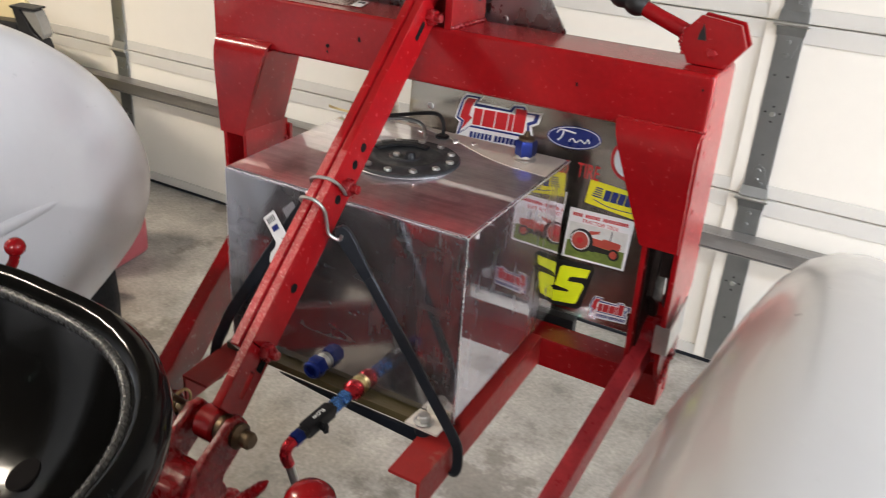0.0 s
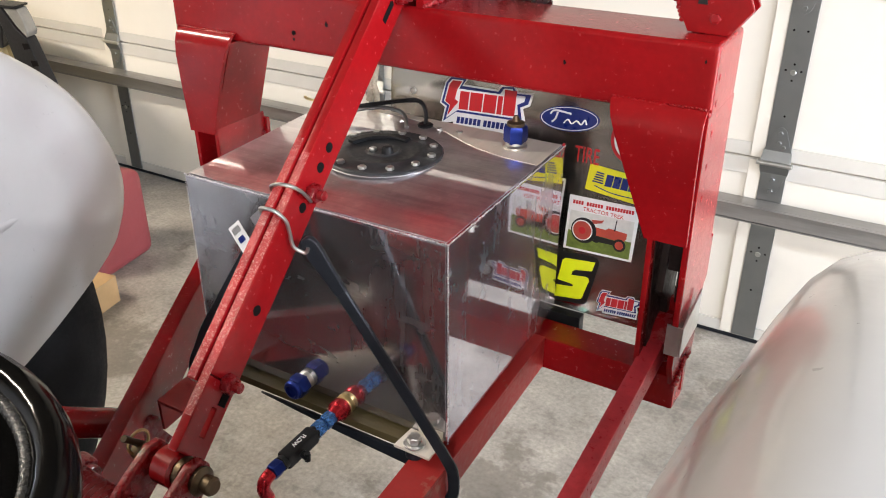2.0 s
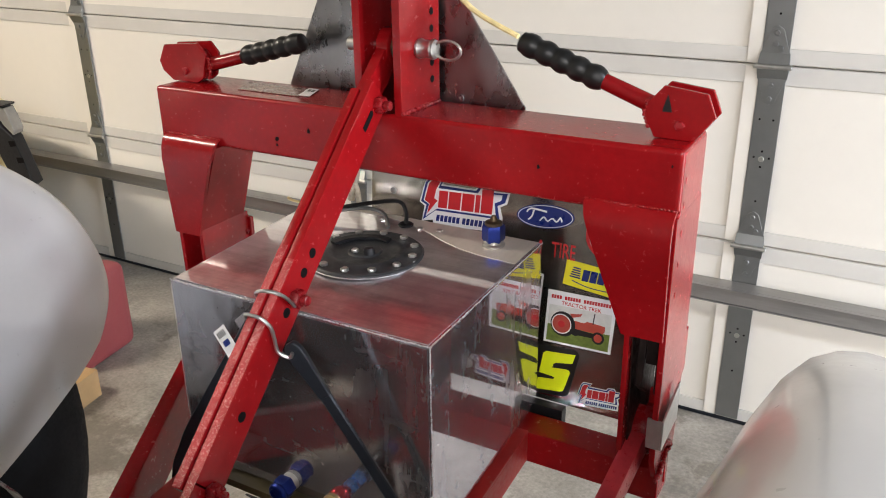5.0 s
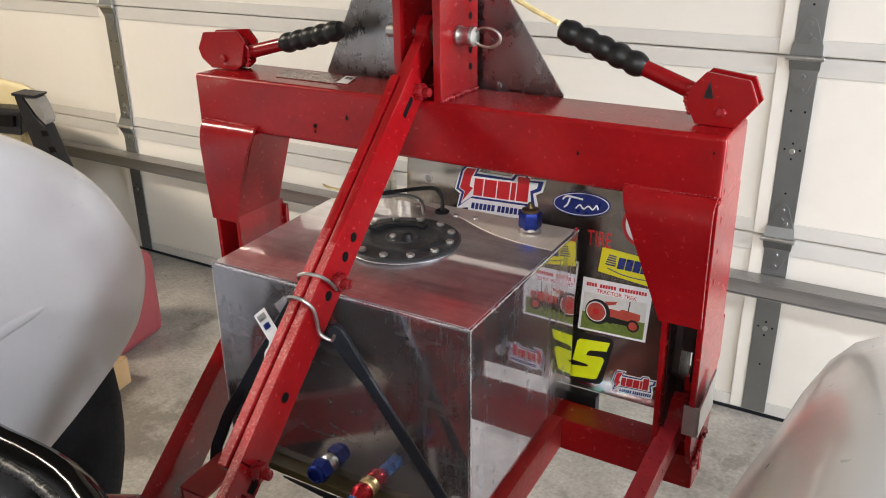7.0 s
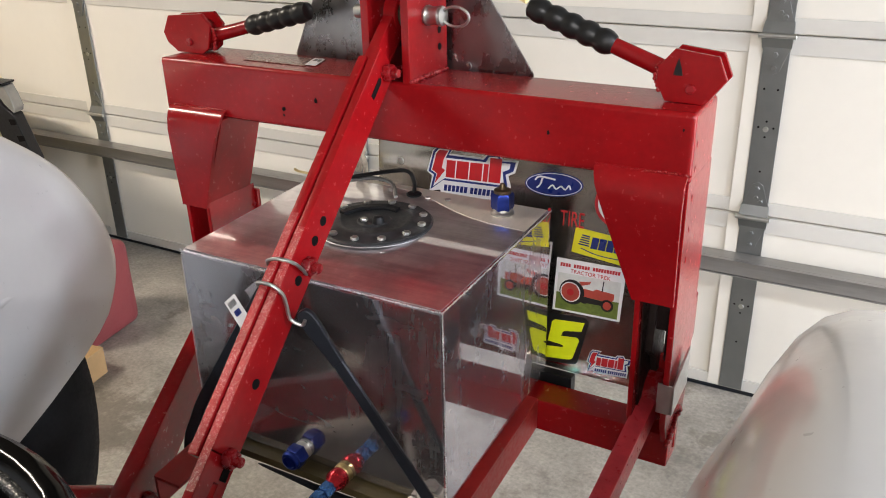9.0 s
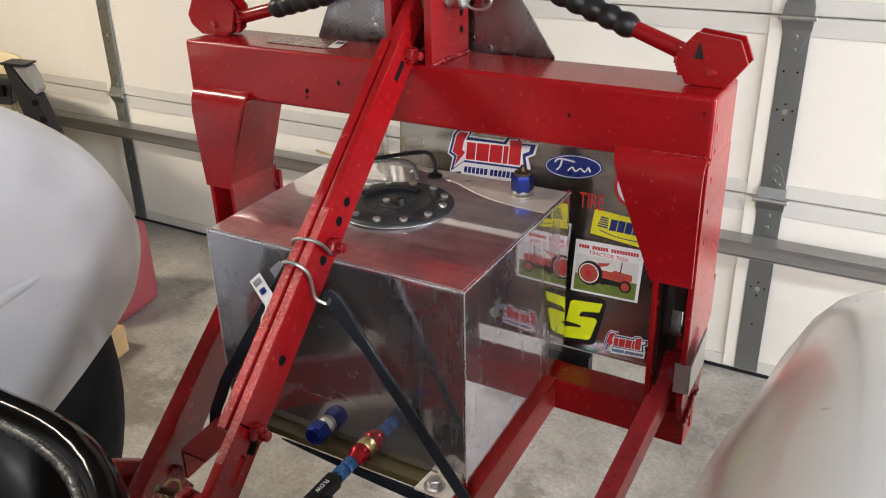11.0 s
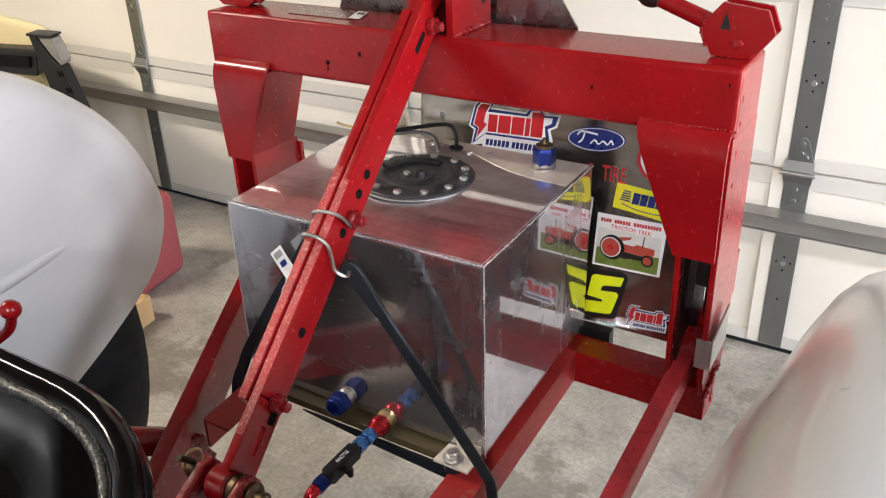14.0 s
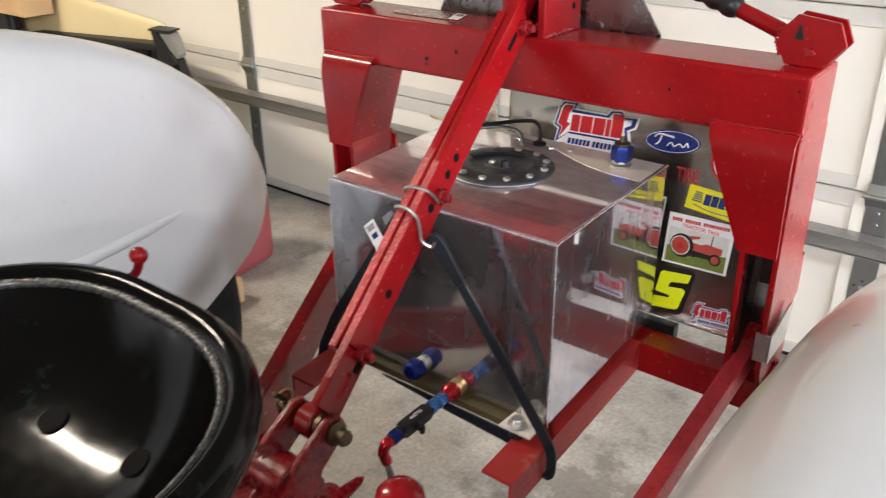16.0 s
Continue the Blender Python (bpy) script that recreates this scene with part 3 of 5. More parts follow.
part("pin_collar", lathe((-0.617, PY, PZ), (-0.560, PY, PZ), [(0, 0.0115), (0.006, 0.0135), (0.010, 0.0115), (0.020, 0.0115), (0.024, 0.0135), (0.028, 0.0125), (0.030, 0.006)], 18), ZINC, hitch)
ring = [(-0.591 + 0.0195 * (1 - math.cos(a)), PY - 0.001 * math.sin(a), PZ + 0.0125 * math.sin(a)) for a in (2 * math.pi * k / 16 for k in range(17))]
part("pin_ring", tube(ring, 0.002, 8, 3), ZINC, hitch, "bright wire pull ring")


# latch levers
def latch(xc, side, hx, p, slope):
    """side: the direction in x in which the handle leans; hx: the plate's outline; p: where the arm starts."""
    for y in (1.258, 1.286):
        part("latch_plate", slab([(xc + a, y, ZT + b) for a, b in hx], (0, 0.006, 0), 0.0015), RED, hitch, "red six-sided latch plate")
    p = V(p)
    d = V(side * 0.90, 0, slope * 0.90).normalized()
    part("latch_block", slab([(xc + a * 0.75, 1.2645, ZT + 0.001 + b * 0.8) for a, b in hx], (0, 0.021, 0), 0.002), RED_CAST, hitch)
    q = p + d * 0.088
    lev = part("latch_lever", lathe(p, q, [(0, 0.0115), (0.02, 0.0105), (0.088, 0.0098)], 16), RED, hitch, "red round lever arm")
    prof, L = [(0, 0.011)], 0.112
    for k in range(5):
        h = 0.002 + k * L / 5
        prof += [(h + 0.001, 0.0128), (h + 0.006, 0.0149), (h + 0.011, 0.0154), (h + 0.016, 0.0149), (h + 0.0208, 0.0130)]
    prof += [(L + 0.004, 0.0125), (L + 0.0065, 0.009)]
    part("grip", lathe(q - d * 0.006, q + d * 0.2, prof, 20), GRIP, lev, "black ribbed rubber grip")
    part("weld_seam", weld([p + V(side * 0.016, -0.014, -0.016), p + V(side * 0.022, -0.015, 0.0), p + V(side * 0.018, -0.014, 0.014)], 0.0042, 7), RED, hitch)
    part("latch_bolt", hexnut((xc - side * 0.004, 1.258, ZT + 0.018), (xc - side * 0.004, 1.252, ZT + 0.018), 0.006), RED_CAST, hitch)
    if side < 0:
        part("arrow_mark", slab([(xc - 0.018, 1.2578, ZT + 0.032), (xc - 0.007, 1.2578, ZT + 0.032), (xc - 0.0085, 1.2578, ZT + 0.039), (xc - 0.0125, 1.2578, ZT + 0.052), (xc - 0.0165, 1.2578, ZT + 0.039)], (0, -0.0006, 0), 0), BLACK_INK, hitch, "black arrow mark")


latch(-0.268, -1, [(-0.038, 0.024), (-0.036, 0.041), (-0.018, 0.062), (0.032, 0.056), (0.043, 0.030), (0.021, 0.000), (-0.026, 0.001)], (-0.286, 1.275, ZT + 0.029), 0.365)
latch(-1.035, 1, [(-0.060, 0.030), (-0.046, 0.056), (0.024, 0.062), (0.040, 0.045), (0.031, 0.010), (0.018, 0.001), (-0.034, 0.001), (-0.054, 0.015)], (-1.010, 1.275, ZT + 0.026), 0.25)
part("warning_label", slab([(-0.948, 1.300, ZT + 0.0006), (-0.928, 1.250, ZT + 0.0006), (-0.812, 1.250, ZT + 0.0006), (-0.832, 1.300, ZT + 0.0006)], (0, 0, 0.0006), 0), LABEL, hitch, "worn dark see-through label")
part("warning_label", slab([(-0.832, 1.300, ZT + 0.0014), (-0.815, 1.254, ZT + 0.0014), (-0.796, 1.254, ZT + 0.0014), (-0.812, 1.300, ZT + 0.0014)], (0, 0, 0.0006), 0), WHITE_INK, hitch, "white label end with dark print")
for k in range(2):
    part("label_bar", slab([(-0.823 + 0.007 * k, 1.290, ZT + 0.0022), (-0.819 + 0.007 * k, 1.278, ZT + 0.0022), (-0.814 + 0.007 * k, 1.278, ZT + 0.0022), (-0.818 + 0.007 * k, 1.290, ZT + 0.0022)], (0, 0, 0.0003), 0), BLACK_INK, hitch)

# lower frame: rear cross tube and two angle-iron rails that slope gently to the front
part("cross_tube", box(-1.06, -0.247, 1.257, 1.309, 0.607, 0.659, 0.004), RED, hitch, "red square lower cross tube")


def rail(xo, s):
    y0, z0, y1, z1 = 0.898, 0.6235, 1.259, 0.6605
    fl, t = 0.048, 0.005
    part("support_rail", joined(
        slab([(xo, y0, z0), (xo - s * fl, y0, z0), (xo - s * fl, y1, z1), (xo, y1, z1)], (0, 0, -t), 0.001),
        slab([(xo, y0, z0 - t), (xo, y1, z1 - t), (xo, y1, z1 - 0.05), (xo, y0, z0 - 0.05)], (-s * t, 0, 0), 0.001)), RED_DUSTY, hitch, "red angle-iron support rail")


rail(-0.440, 1)
rail(-0.852, -1)

# upright steel sheet behind the mast
sheet = thing("steel_backing_sheet", (-0.69, 1.33, 1.0), "dark grey sheet-steel plate with sloping sides behind the mast", "metal plate")
part("sheet", slab([(-0.888, 1.327, 1.05), (-0.489, 1.327, 1.05), (-0.489, 1.327, 1.118), (-0.655, 1.327, 1.36), (-0.77, 1.327, 1.36), (-0.888, 1.327, 1.118)], (0, 0.003, 0), 0.0006), STEEL_SHEET, sheet)
for x, z in ((-0.587, 1.122), (-0.76, 1.15)):
    part("sheet_bolt", cyl((x, 1.3265, z), (x, 1.3235, z), 0.006, 12), STEEL_SHEET, sheet)
cord = thing("pull_cord", (-0.5, 1.3, 1.2), "pale yellow pull cord hanging behind the lever", "cord")
part("cord", tube([(-0.60, 1.29, 1.30), (-0.545, 1.275, 1.252), (-0.472, 1.262, 1.222)], 0.0036, 8), CORD, cord)

# ---- fuel cell ----
TX0, TX1, TY0, TY1 = -0.846, -0.451, 1.000, 1.312
tank = thing("fuel_cell", (-0.65, 1.15, 0.66), "polished aluminium racing fuel cell strapped on the hitch frame", "fuel tank")
tk = [(TX0, TY0, 0.645), (TX1, TY0, 0.648), (TX1, TY1, 0.676), (TX0, TY1, 0.678), (TX0, TY0, 0.921), (TX1, TY0, 0.922), (TX1, TY1, 0.935), (TX0, TY1, 0.935)]
part("tank_body", hexa(tk, 0.003, 2), ALU, tank, "mirror-polished aluminium tank box")
part("front_sheet", slab([(TX0 + 0.003, TY0, 0.648), (TX1 - 0.003, TY0, 0.651), (TX1 - 0.003, TY0, 0.919), (TX0 + 0.003, TY0, 0.918)], (0, -0.0007, 0), 0), ALU_FRONT, tank, "hazy polished aluminium front sheet")
zt = lambda y: 0.9215 + (y - TY0) * (0.935 - 0.9215) / (TY1 - TY0)  # noqa: E731
part("top_sheet", slab([(TX0 + 0.004, TY0 + 0.004, zt(1.004) + 0.0004), (TX1 - 0.004, TY0 + 0.004, zt(1.004) + 0.0004), (TX1 - 0.004, TY1 - 0.004, zt(1.308) + 0.0004), (TX0 + 0.004, TY1 - 0.004, zt(1.308) + 0.0004)], (0, 0, 0.0008), 0), ALU_TOP, tank)
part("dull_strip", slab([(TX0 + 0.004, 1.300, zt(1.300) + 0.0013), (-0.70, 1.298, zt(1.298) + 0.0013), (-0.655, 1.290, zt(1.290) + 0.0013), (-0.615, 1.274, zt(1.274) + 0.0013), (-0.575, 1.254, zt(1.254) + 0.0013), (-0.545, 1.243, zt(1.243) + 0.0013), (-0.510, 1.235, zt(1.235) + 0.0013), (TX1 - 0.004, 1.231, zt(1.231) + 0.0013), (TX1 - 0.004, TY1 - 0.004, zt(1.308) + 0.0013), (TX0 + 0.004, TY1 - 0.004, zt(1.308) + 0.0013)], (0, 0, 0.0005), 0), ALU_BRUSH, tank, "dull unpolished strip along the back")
for a, b, r in ((4, 5, 0.0017), (5, 6, 0.0016), (1, 5, 0.0016), (0, 4, 0.0012)):
    part("weld_bead", weld([tk[a], tk[b]], r), WELD, tank, "bright rippled weld bead")
# filler plate
CX, CY = -0.653, 1.172
CZ = zt(CY)
cap = part("filler_plate", lathe((CX, CY, CZ), (CX, CY + 0.0005, CZ + 1), [(0, 0.0815), (0.0004, 0.0818), (0.0012, 0.0812)], 56), ALU_TOP, tank, "aluminium filler flange")
plate = part("cap_plate", lathe((CX, CY, CZ + 0.0011), (CX, CY + 0.0005, CZ + 1), [(0, 0.0810), (0.0024, 0.0810), (0.0045, 0.0785), (0.0045, 0.057), (0.0060, 0.055), (0.0064, 0.046), (0.0050, 0.044), (0.0050, 0.024), (0.0066, 0.022), (0.0066, 0)], 56), CAP_BLACK, tank, "black bolted filler plate")
for k in range(12):
    a = 2 * math.pi * k / 12 + 0.2
    x, y = CX + 0.0685 * math.cos(a), CY + 0.0685 * math.sin(a)
    part("cap_bolt", hexnut((x, y, CZ + 0.0055), (x, y, CZ + 0.0100), 0.0056), ZINC, plate, "zinc hex bolt")
part("cap_knob", lathe((CX + 0.012, CY - 0.008, CZ + 0.0075), (CX + 0.012, CY - 0.008, CZ + 1), [(0, 0.0085), (0.005, 0.008), (0.009, 0.006), (0.010, 0.002)], 16), BLACK, plate)
part("cap_bolt", hexnut((CX - 0.008, CY - 0.012, CZ + 0.0078), (CX - 0.008, CY - 0.012, CZ + 0.0125), 0.0052), ZINC, plate)
part("cap_handle", tube([(CX - 0.052, CY - 0.002, CZ + 0.0085), (CX - 0.040, CY + 0.022, CZ + 0.010), (CX - 0.012, CY + 0.040, CZ + 0.010), (CX + 0.012, CY + 0.042, CZ + 0.0085)], 0, flat=(0.013, 0.005)), BLACK, plate)
# vent fitting with blue cap
fx, fy = -0.508, 1.274
vent = part("vent_fitting", lathe((fx, fy, zt(fy)), (fx, fy, 2), [(0, 0.0165), (0.004, 0.0165), (0.006, 0.014), (0.012, 0.013)], 20), ZINC, tank, "welded aluminium vent bung")
part("vent_cap", hexnut((fx, fy, zt(fy) + 0.008), (fx, fy, zt(fy) + 0.032), 0.0162), BLUE, vent, "blue anodised hex cap")
part("vent_top", lathe((fx, fy, zt(fy) + 0.032), (fx, fy, 2), [(0, 0.0125), (0.004, 0.0120), (0.006, 0.006), (0.010, 0.0042), (0.013, 0.003)], 16), BRONZE, vent)
# sender and wires
gx, gy = -0.656, 1.283
part("grommet", lathe((gx, gy, zt(gy)), (gx, gy, 2), [(0, 0.011), (0.003, 0.0115), (0.005, 0.009)], 18), BLACK, tank, "black wire grommet")
part("sender_wire", tube([(gx, gy, zt(gy) + 0.003), (gx + 0.001, gy, zt(gy) + 0.022), (gx - 0.010, gy + 0.002, zt(gy) + 0.035), (gx - 0.035, gy - 0.004, zt(gy) + 0.034), (gx - 0.10, gy - 0.022, zt(gy) + 0.020)], 0.0032, 8), BLACK, tank, "black sender wire loop")
part("sender_wire", tube([(gx - 0.015, gy - 0.026, zt(gy) + 0.004), (gx - 0.035, gy - 0.006, zt(gy) + 0.016), (gx - 0.07, gy - 0.010, zt(gy) + 0.020), (gx - 0.12, gy - 0.035, zt(gy) + 0.012)], 0.003, 8), GALV, tank, "grey braided wire")
part("sender_wire", tube([(gx - 0.23, gy + 0.012, zt(gy) + 0.004), (gx - 0.205, gy - 0.004, zt(gy) + 0.008), (gx - 0.15, gy - 0.01, zt(gy) + 0.01)], 0.0022, 8), CORD, tank, "yellow wire")
for x, y in ((-0.63, 1.279), (-0.70, 1.288), (-0.60, 1.284)):
    part("sender_screw", hexnut((x, y, zt(y) + 0.001), (x, y, zt(y) + 0.004), 0.0045), ZINC, tank)
# fittings on the front
ax, az = -0.669, 0.664
b1 = part("front_bung", lathe((ax, TY0, az), (ax - 0.002, TY0 - 1, az), [(0, 0.0128), (0.007, 0.0124), (0.009, 0.011), (0.014, 0.010)], 20), ZINC, tank, "welded aluminium bung")
part("plug_nut", hexnut((ax, TY0 - 0.009, az), (ax, TY0 - 0.026, az), 0.0162), BLUE, b1, "blue anodised hex plug")
part("plug_end", lathe((ax, TY0 - 0.026, az), (ax, TY0 - 1, az), [(0, 0.0130), (0.004, 0.0138), (0.007, 0.0120), (0.008, 0.009), (0.004, 0.0085)], 20), BLUE, b1, "blue anodised plug cap")
fx2, fz2 = -0.604, 0.650
d2 = V(0.004, -1, -0.02).normalized()
at2 = lambda h: V(fx2, TY0, fz2) + d2 * h  # noqa: E731
b2 = part("outlet_bung", lathe(at2(0), at2(1), [(0, 0.014), (0.007, 0.0135), (0.009, 0.011), (0.014, 0.010)], 20), BRASS, tank, "brass outlet bung")
part("outlet_adapter", lathe(at2(0.008), at2(1), [(0, 0.012), (0.004, 0.0145), (0.014, 0.0145), (0.021, 0.010), (0.028, 0.008)], 20), RED_AN, b2, "red anodised adapter")
part("swivel_nut", hexnut(at2(0.033), at2(0.049), 0.0108), BLUE_PALE, b2, "pale blue anodised nut")
part("swivel_nut", hexnut(at2(0.052), at2(0.070), 0.0108), BLUE_PALE, b2, "pale blue anodised nut")
valve = part("shutoff_valve", joined(bar(at2(0.070), at2(0.128), 0.019, 0.020, bev=0.004), cyl(at2(0.066), at2(0.134), 0.0095, 16)), BLACK, b2, "black inline valve with white flow arrow")
m = Matrix.Translation(at2(0.098) + V(0, 0, 0.0104)) @ Euler((0, 0, radians(-90))).to_matrix().to_4x4()
part("flow_mark", lettering("FLOW", 0.0085, m), WHITE_INK, valve, "white flow lettering")
part("valve_stem", joined(cyl(at2(0.105) + V(0.010, 0, 0), at2(0.105) + V(0.020, 0, -0.003), 0.005, 12), cyl(at2(0.105) + V(0.018, 0, -0.008), at2(0.105) + V(0.018, 0, 0.004), 0.004, 10)), BLACK, valve)
part("hose_nut", hexnut(at2(0.134), at2(0.150), 0.0105), BLUE, b2, "blue anodised hose nut")
e0 = at2(0.150)
part("hose_elbow", tube([e0, e0 + V(-0.001, -0.010, -0.004), e0 + V(-0.002, -0.013, -0.016), e0 + V(-0.001, -0.008, -0.032)], 0.0080, 14), RED_AN, b2, "red anodised hose elbow")
part("fuel_hose", tube([e0 + V(-0.001, -0.008, -0.030), e0 + V(0.006, -0.003, -0.07), e0 + V(0.016, -0.004, -0.11), e0 + V(0.03, -0.05, -0.2), e0 + V(0.02, -0.14, -0.29), e0 + V(-0.02, -0.3, -0.31)], 0.0060, 12), ZINC, b2, "braided stainless hose")
# mounting feet at the front corners, and the slat below
for x0, x1 in ((-0.513, -0.456),):
    ft = part("mounting_foot", joined(slab([(x0 + 0.022, TY0 - 0.0012, 0.648), (x1, TY0 - 0.0012, 0.648), (x1, TY0 - 0.0012, 0.664), (x0 + 0.022, TY0 - 0.0012, 0.664)], (0, -0.003, 0), 0.001), slab([(x0 + 0.010, TY0 - 0.002, 0.648), (x1, TY0 - 0.002, 0.648), (x1, TY0 - 0.036, 0.645), (x0 + 0.006, TY0 - 0.036, 0.645)], (0, 0, 0.004), 0.001)), ALU_BRUSH, tank, "aluminium mounting foot")
    xm = (x0 + x1) / 2
    part("washer", cyl((xm, TY0 - 0.023, 0.650), (xm, TY0 - 0.023, 0.6525), 0.014, 20), ZINC, ft)
    part("foot_bolt", hexnut((xm, TY0 - 0.023, 0.6525), (xm, TY0 - 0.023, 0.662), 0.009), ZINC, ft, "hex head bolt")
    part("rubber_bush", cyl((xm, TY0 - 0.023, 0.632), (xm, TY0 - 0.023, 0.645), 0.012, 16), RUBBER, ft, "black rubber spacer")
slat = thing("wooden_slat", (-0.645, 0.985, 0.63), "stained brownish slat laid across the rails under the tank", "slat")
part("slat", box(-0.842, -0.470, 0.981, 1.03, 0.632, 0.6435, 0.001), WOODBAR, slat)
part("slat_edge", slab([(-0.735, 0.9805, 0.6315), (-0.490, 0.9805, 0.6315), (-0.490, 0.9805, 0.612), (-0.60, 0.9805, 0.6185)], (0, -0.005, 0), 0.001), RUBBER, slat, "black rubber strip along the slat")

# printed tag hanging on the strap
tag = thing("hang_tag", (-0.745, 0.98, 0.86), "white paper tag with a printed code, hanging on the strap", "tag")
T0 = V(-0.758, 0.980, 0.873)
tx, tz = V(0.019, 0.0, 0.017), V(0.022, 0.0, -0.031)
part("tag_card", slab([T0, T0 + tx, T0 + tx + tz, T0 + tz], (0, -0.0006, 0), 0), WHITE_INK, tag)
for k in range(5):
    p = T0 + tx * (0.18 + 0.14 * k) + tz * 0.10 + V(0, -0.0008, 0)
    part("tag_bar", slab([p, p + tx * 0.07, p + tx * 0.07 + tz * 0.22, p + tz * 0.22], (0, -0.0003, 0), 0), BLACK_INK, tag)
p = T0 + tx * 0.25 + tz * 0.45 + V(0, -0.0008, 0)
part("tag_bar", slab([p, p + tx * 0.5, p + tx * 0.5 + tz * 0.2, p + tz * 0.2], (0, -0.0003, 0), 0), NAVY_INK, tag)
part("tag_loop", tube([T0 + tz + tx * 0.45, T0 + tz + V(0.004, 0, -0.010), T0 + tz + V(-0.006, 0.002, -0.024), T0 + tz + V(-0.010, 0.004, -0.038)], 0, flat=(0.014, 0.002, (1, 0, 0))), WHITE_INK, tag)

# line of the top link: its middle, its run and its upper edge
LD = V(-0.073, 0.770, 0.634).normalized()
LU = V(0, -LD.z, LD.y).normalized()
LB = V(-0.6235, 0.9395, 0.9245)


def HK(d, x, u):
    p = LB + LD * d + LU * u
    return V(x, p.y, p.z)


# ---- rubber tie-down straps ----
st = thing("tie_down_strap", (-0.44, 0.94, 0.6), "black rubber tie-down strap with a wire hook, stretched to the rail", "strap", "tie-down straps")
part("strap", tube([(-0.589, 0.946, 0.898), (-0.566, 0.951, 0.860), (-0.520, 0.960, 0.784), (-0.472, 0.969, 0.704), (-0.437, 0.975, 0.646), (-0.4310, 0.979, 0.624), (-0.4310, 0.980, 0.596), (-0.438, 0.980, 0.583), (-0.455, 0.980, 0.589)], 0, steps=5, flat=(0.0140, 0.0065, (0.75, 0.35, 0.47))), RUBBER, st)
e0_, e1_ = V(-0.6015, 0.9425, 0.917), V(-0.562, 0.952, 0.853)
ew = V(0.75, 0.35, 0.47)
ew = (ew - ew.project(e1_ - e0_)).normalized()
en = (e1_ - e0_).cross(ew).normalized()
taper = [(0.0, 0.0045), (0.05, 0.0080), (0.14, 0.0100), (0.32, 0.0102), (0.55, 0.0088), (0.80, 0.0076), (1.0, 0.0070)]
part("strap_eye", slab([e0_.lerp(e1_, s) + ew * w - en * 0.0045 for s, w in taper] + [e0_.lerp(e1_, s) - ew * w - en * 0.0045 for s, w in taper[::-1]], en * 0.009, 0.002, 3), RUBBER, st, "thick moulded strap end")
part("wire_hook", tube([HK(0.004, x, u) for x, u in ((-0.6480, 0.000), (-0.6490, 0.018), (-0.645, 0.0300), (-0.634, 0.0350), (-0.621, 0.033))] + [HK(0.001, -0.6125, 0.022), HK(-0.006, -0.6115, 0.008), HK(-0.016, -0.6090, -0.006), (-0.600, 0.9350, 0.9030), (-0.5955, 0.9365, 0.9035), (-0.593, 0.937, 0.909)], 0.0023, 8), ZINC, st, "bright bent wire hook")
st2 = thing("tie_down_strap", (-0.86, 0.95, 0.6), "black rubber tie-down strap with a wire hook, stretched over the tank", "strap", "tie-down straps")
part("strap", tube([(-0.672, 0.972, 0.925), (-0.702, 0.986, 0.892), (-0.745, 0.990, 0.832), (-0.795, 0.990, 0.757), (-0.836, 0.988, 0.694), (-0.851, 0.984, 0.660), (-0.8585, 0.975, 0.632), (-0.859, 0.970, 0.592), (-0.850, 0.970, 0.577)], 0, steps=5, flat=(0.018, 0.0055, (0.84, -0.1, -0.5))), RUBBER, st2)
part("wire_hook", tube([HK(d, x, u) for d, x, u in ((0.040, -0.6140, -0.004), (0.040, -0.6138, 0.010), (0.039, -0.6150, 0.024), (0.037, -0.623, 0.0335), (0.034, -0.637, 0.0355), (0.032, -0.6485, 0.026), (0.029, -0.6500, 0.000))] + [(-0.668, 0.962, 0.938)], 0.0023, 8), ZINC, st2, "bright bent wire hook")

# ---- sticker panel ----
SY = lambda z: 1.340 + (z - 0.703) * 0.088  # noqa: E731
pan = thing("sticker_panel", (-0.5, 1.345, 0.66), "shiny aluminium sheet covered in racing and tractor stickers", "sign panel")


def on(x, z, lift=0.0):
    return V(x, SY(z) - lift, z)


part("panel_sheet", slab([on(-0.768, 0.668), on(-0.258, 0.668), on(-0.258, 0.742), on(-0.292, 0.750), on(-0.292, 0.806), on(-0.258, 0.816), on(-0.258, 1.055), on(-0.768, 1.055)], (0, 0.003, 0), 0.0006), ALU_PANEL, pan)
part("panel_rivet", lathe(on(-0.727, 0.955), on(-0.727, 0.955, 1), [(0, 0.006), (0.002, 0.005), (0.003, 0.001)], 12), ZINC, pan)
part("panel_rivet", lathe(on(-0.318, 0.695), on(-0.318, 0.695, 1), [(0, 0.009), (0.003, 0.009), (0.006, 0.004)], 12), ZINC, pan)
part("panel_foot", box(-0.476, -0.412, 1.318, 1.336, 0.634, 0.668, 0.002), BLACK, pan, "black plastic block under the panel")


def decal(name, pts, material, lift, parent, label=""):
    return part(name, slab([on(x, z, lift) for x, z in pts], (0, -0.0004, 0), 0), material, parent, label)


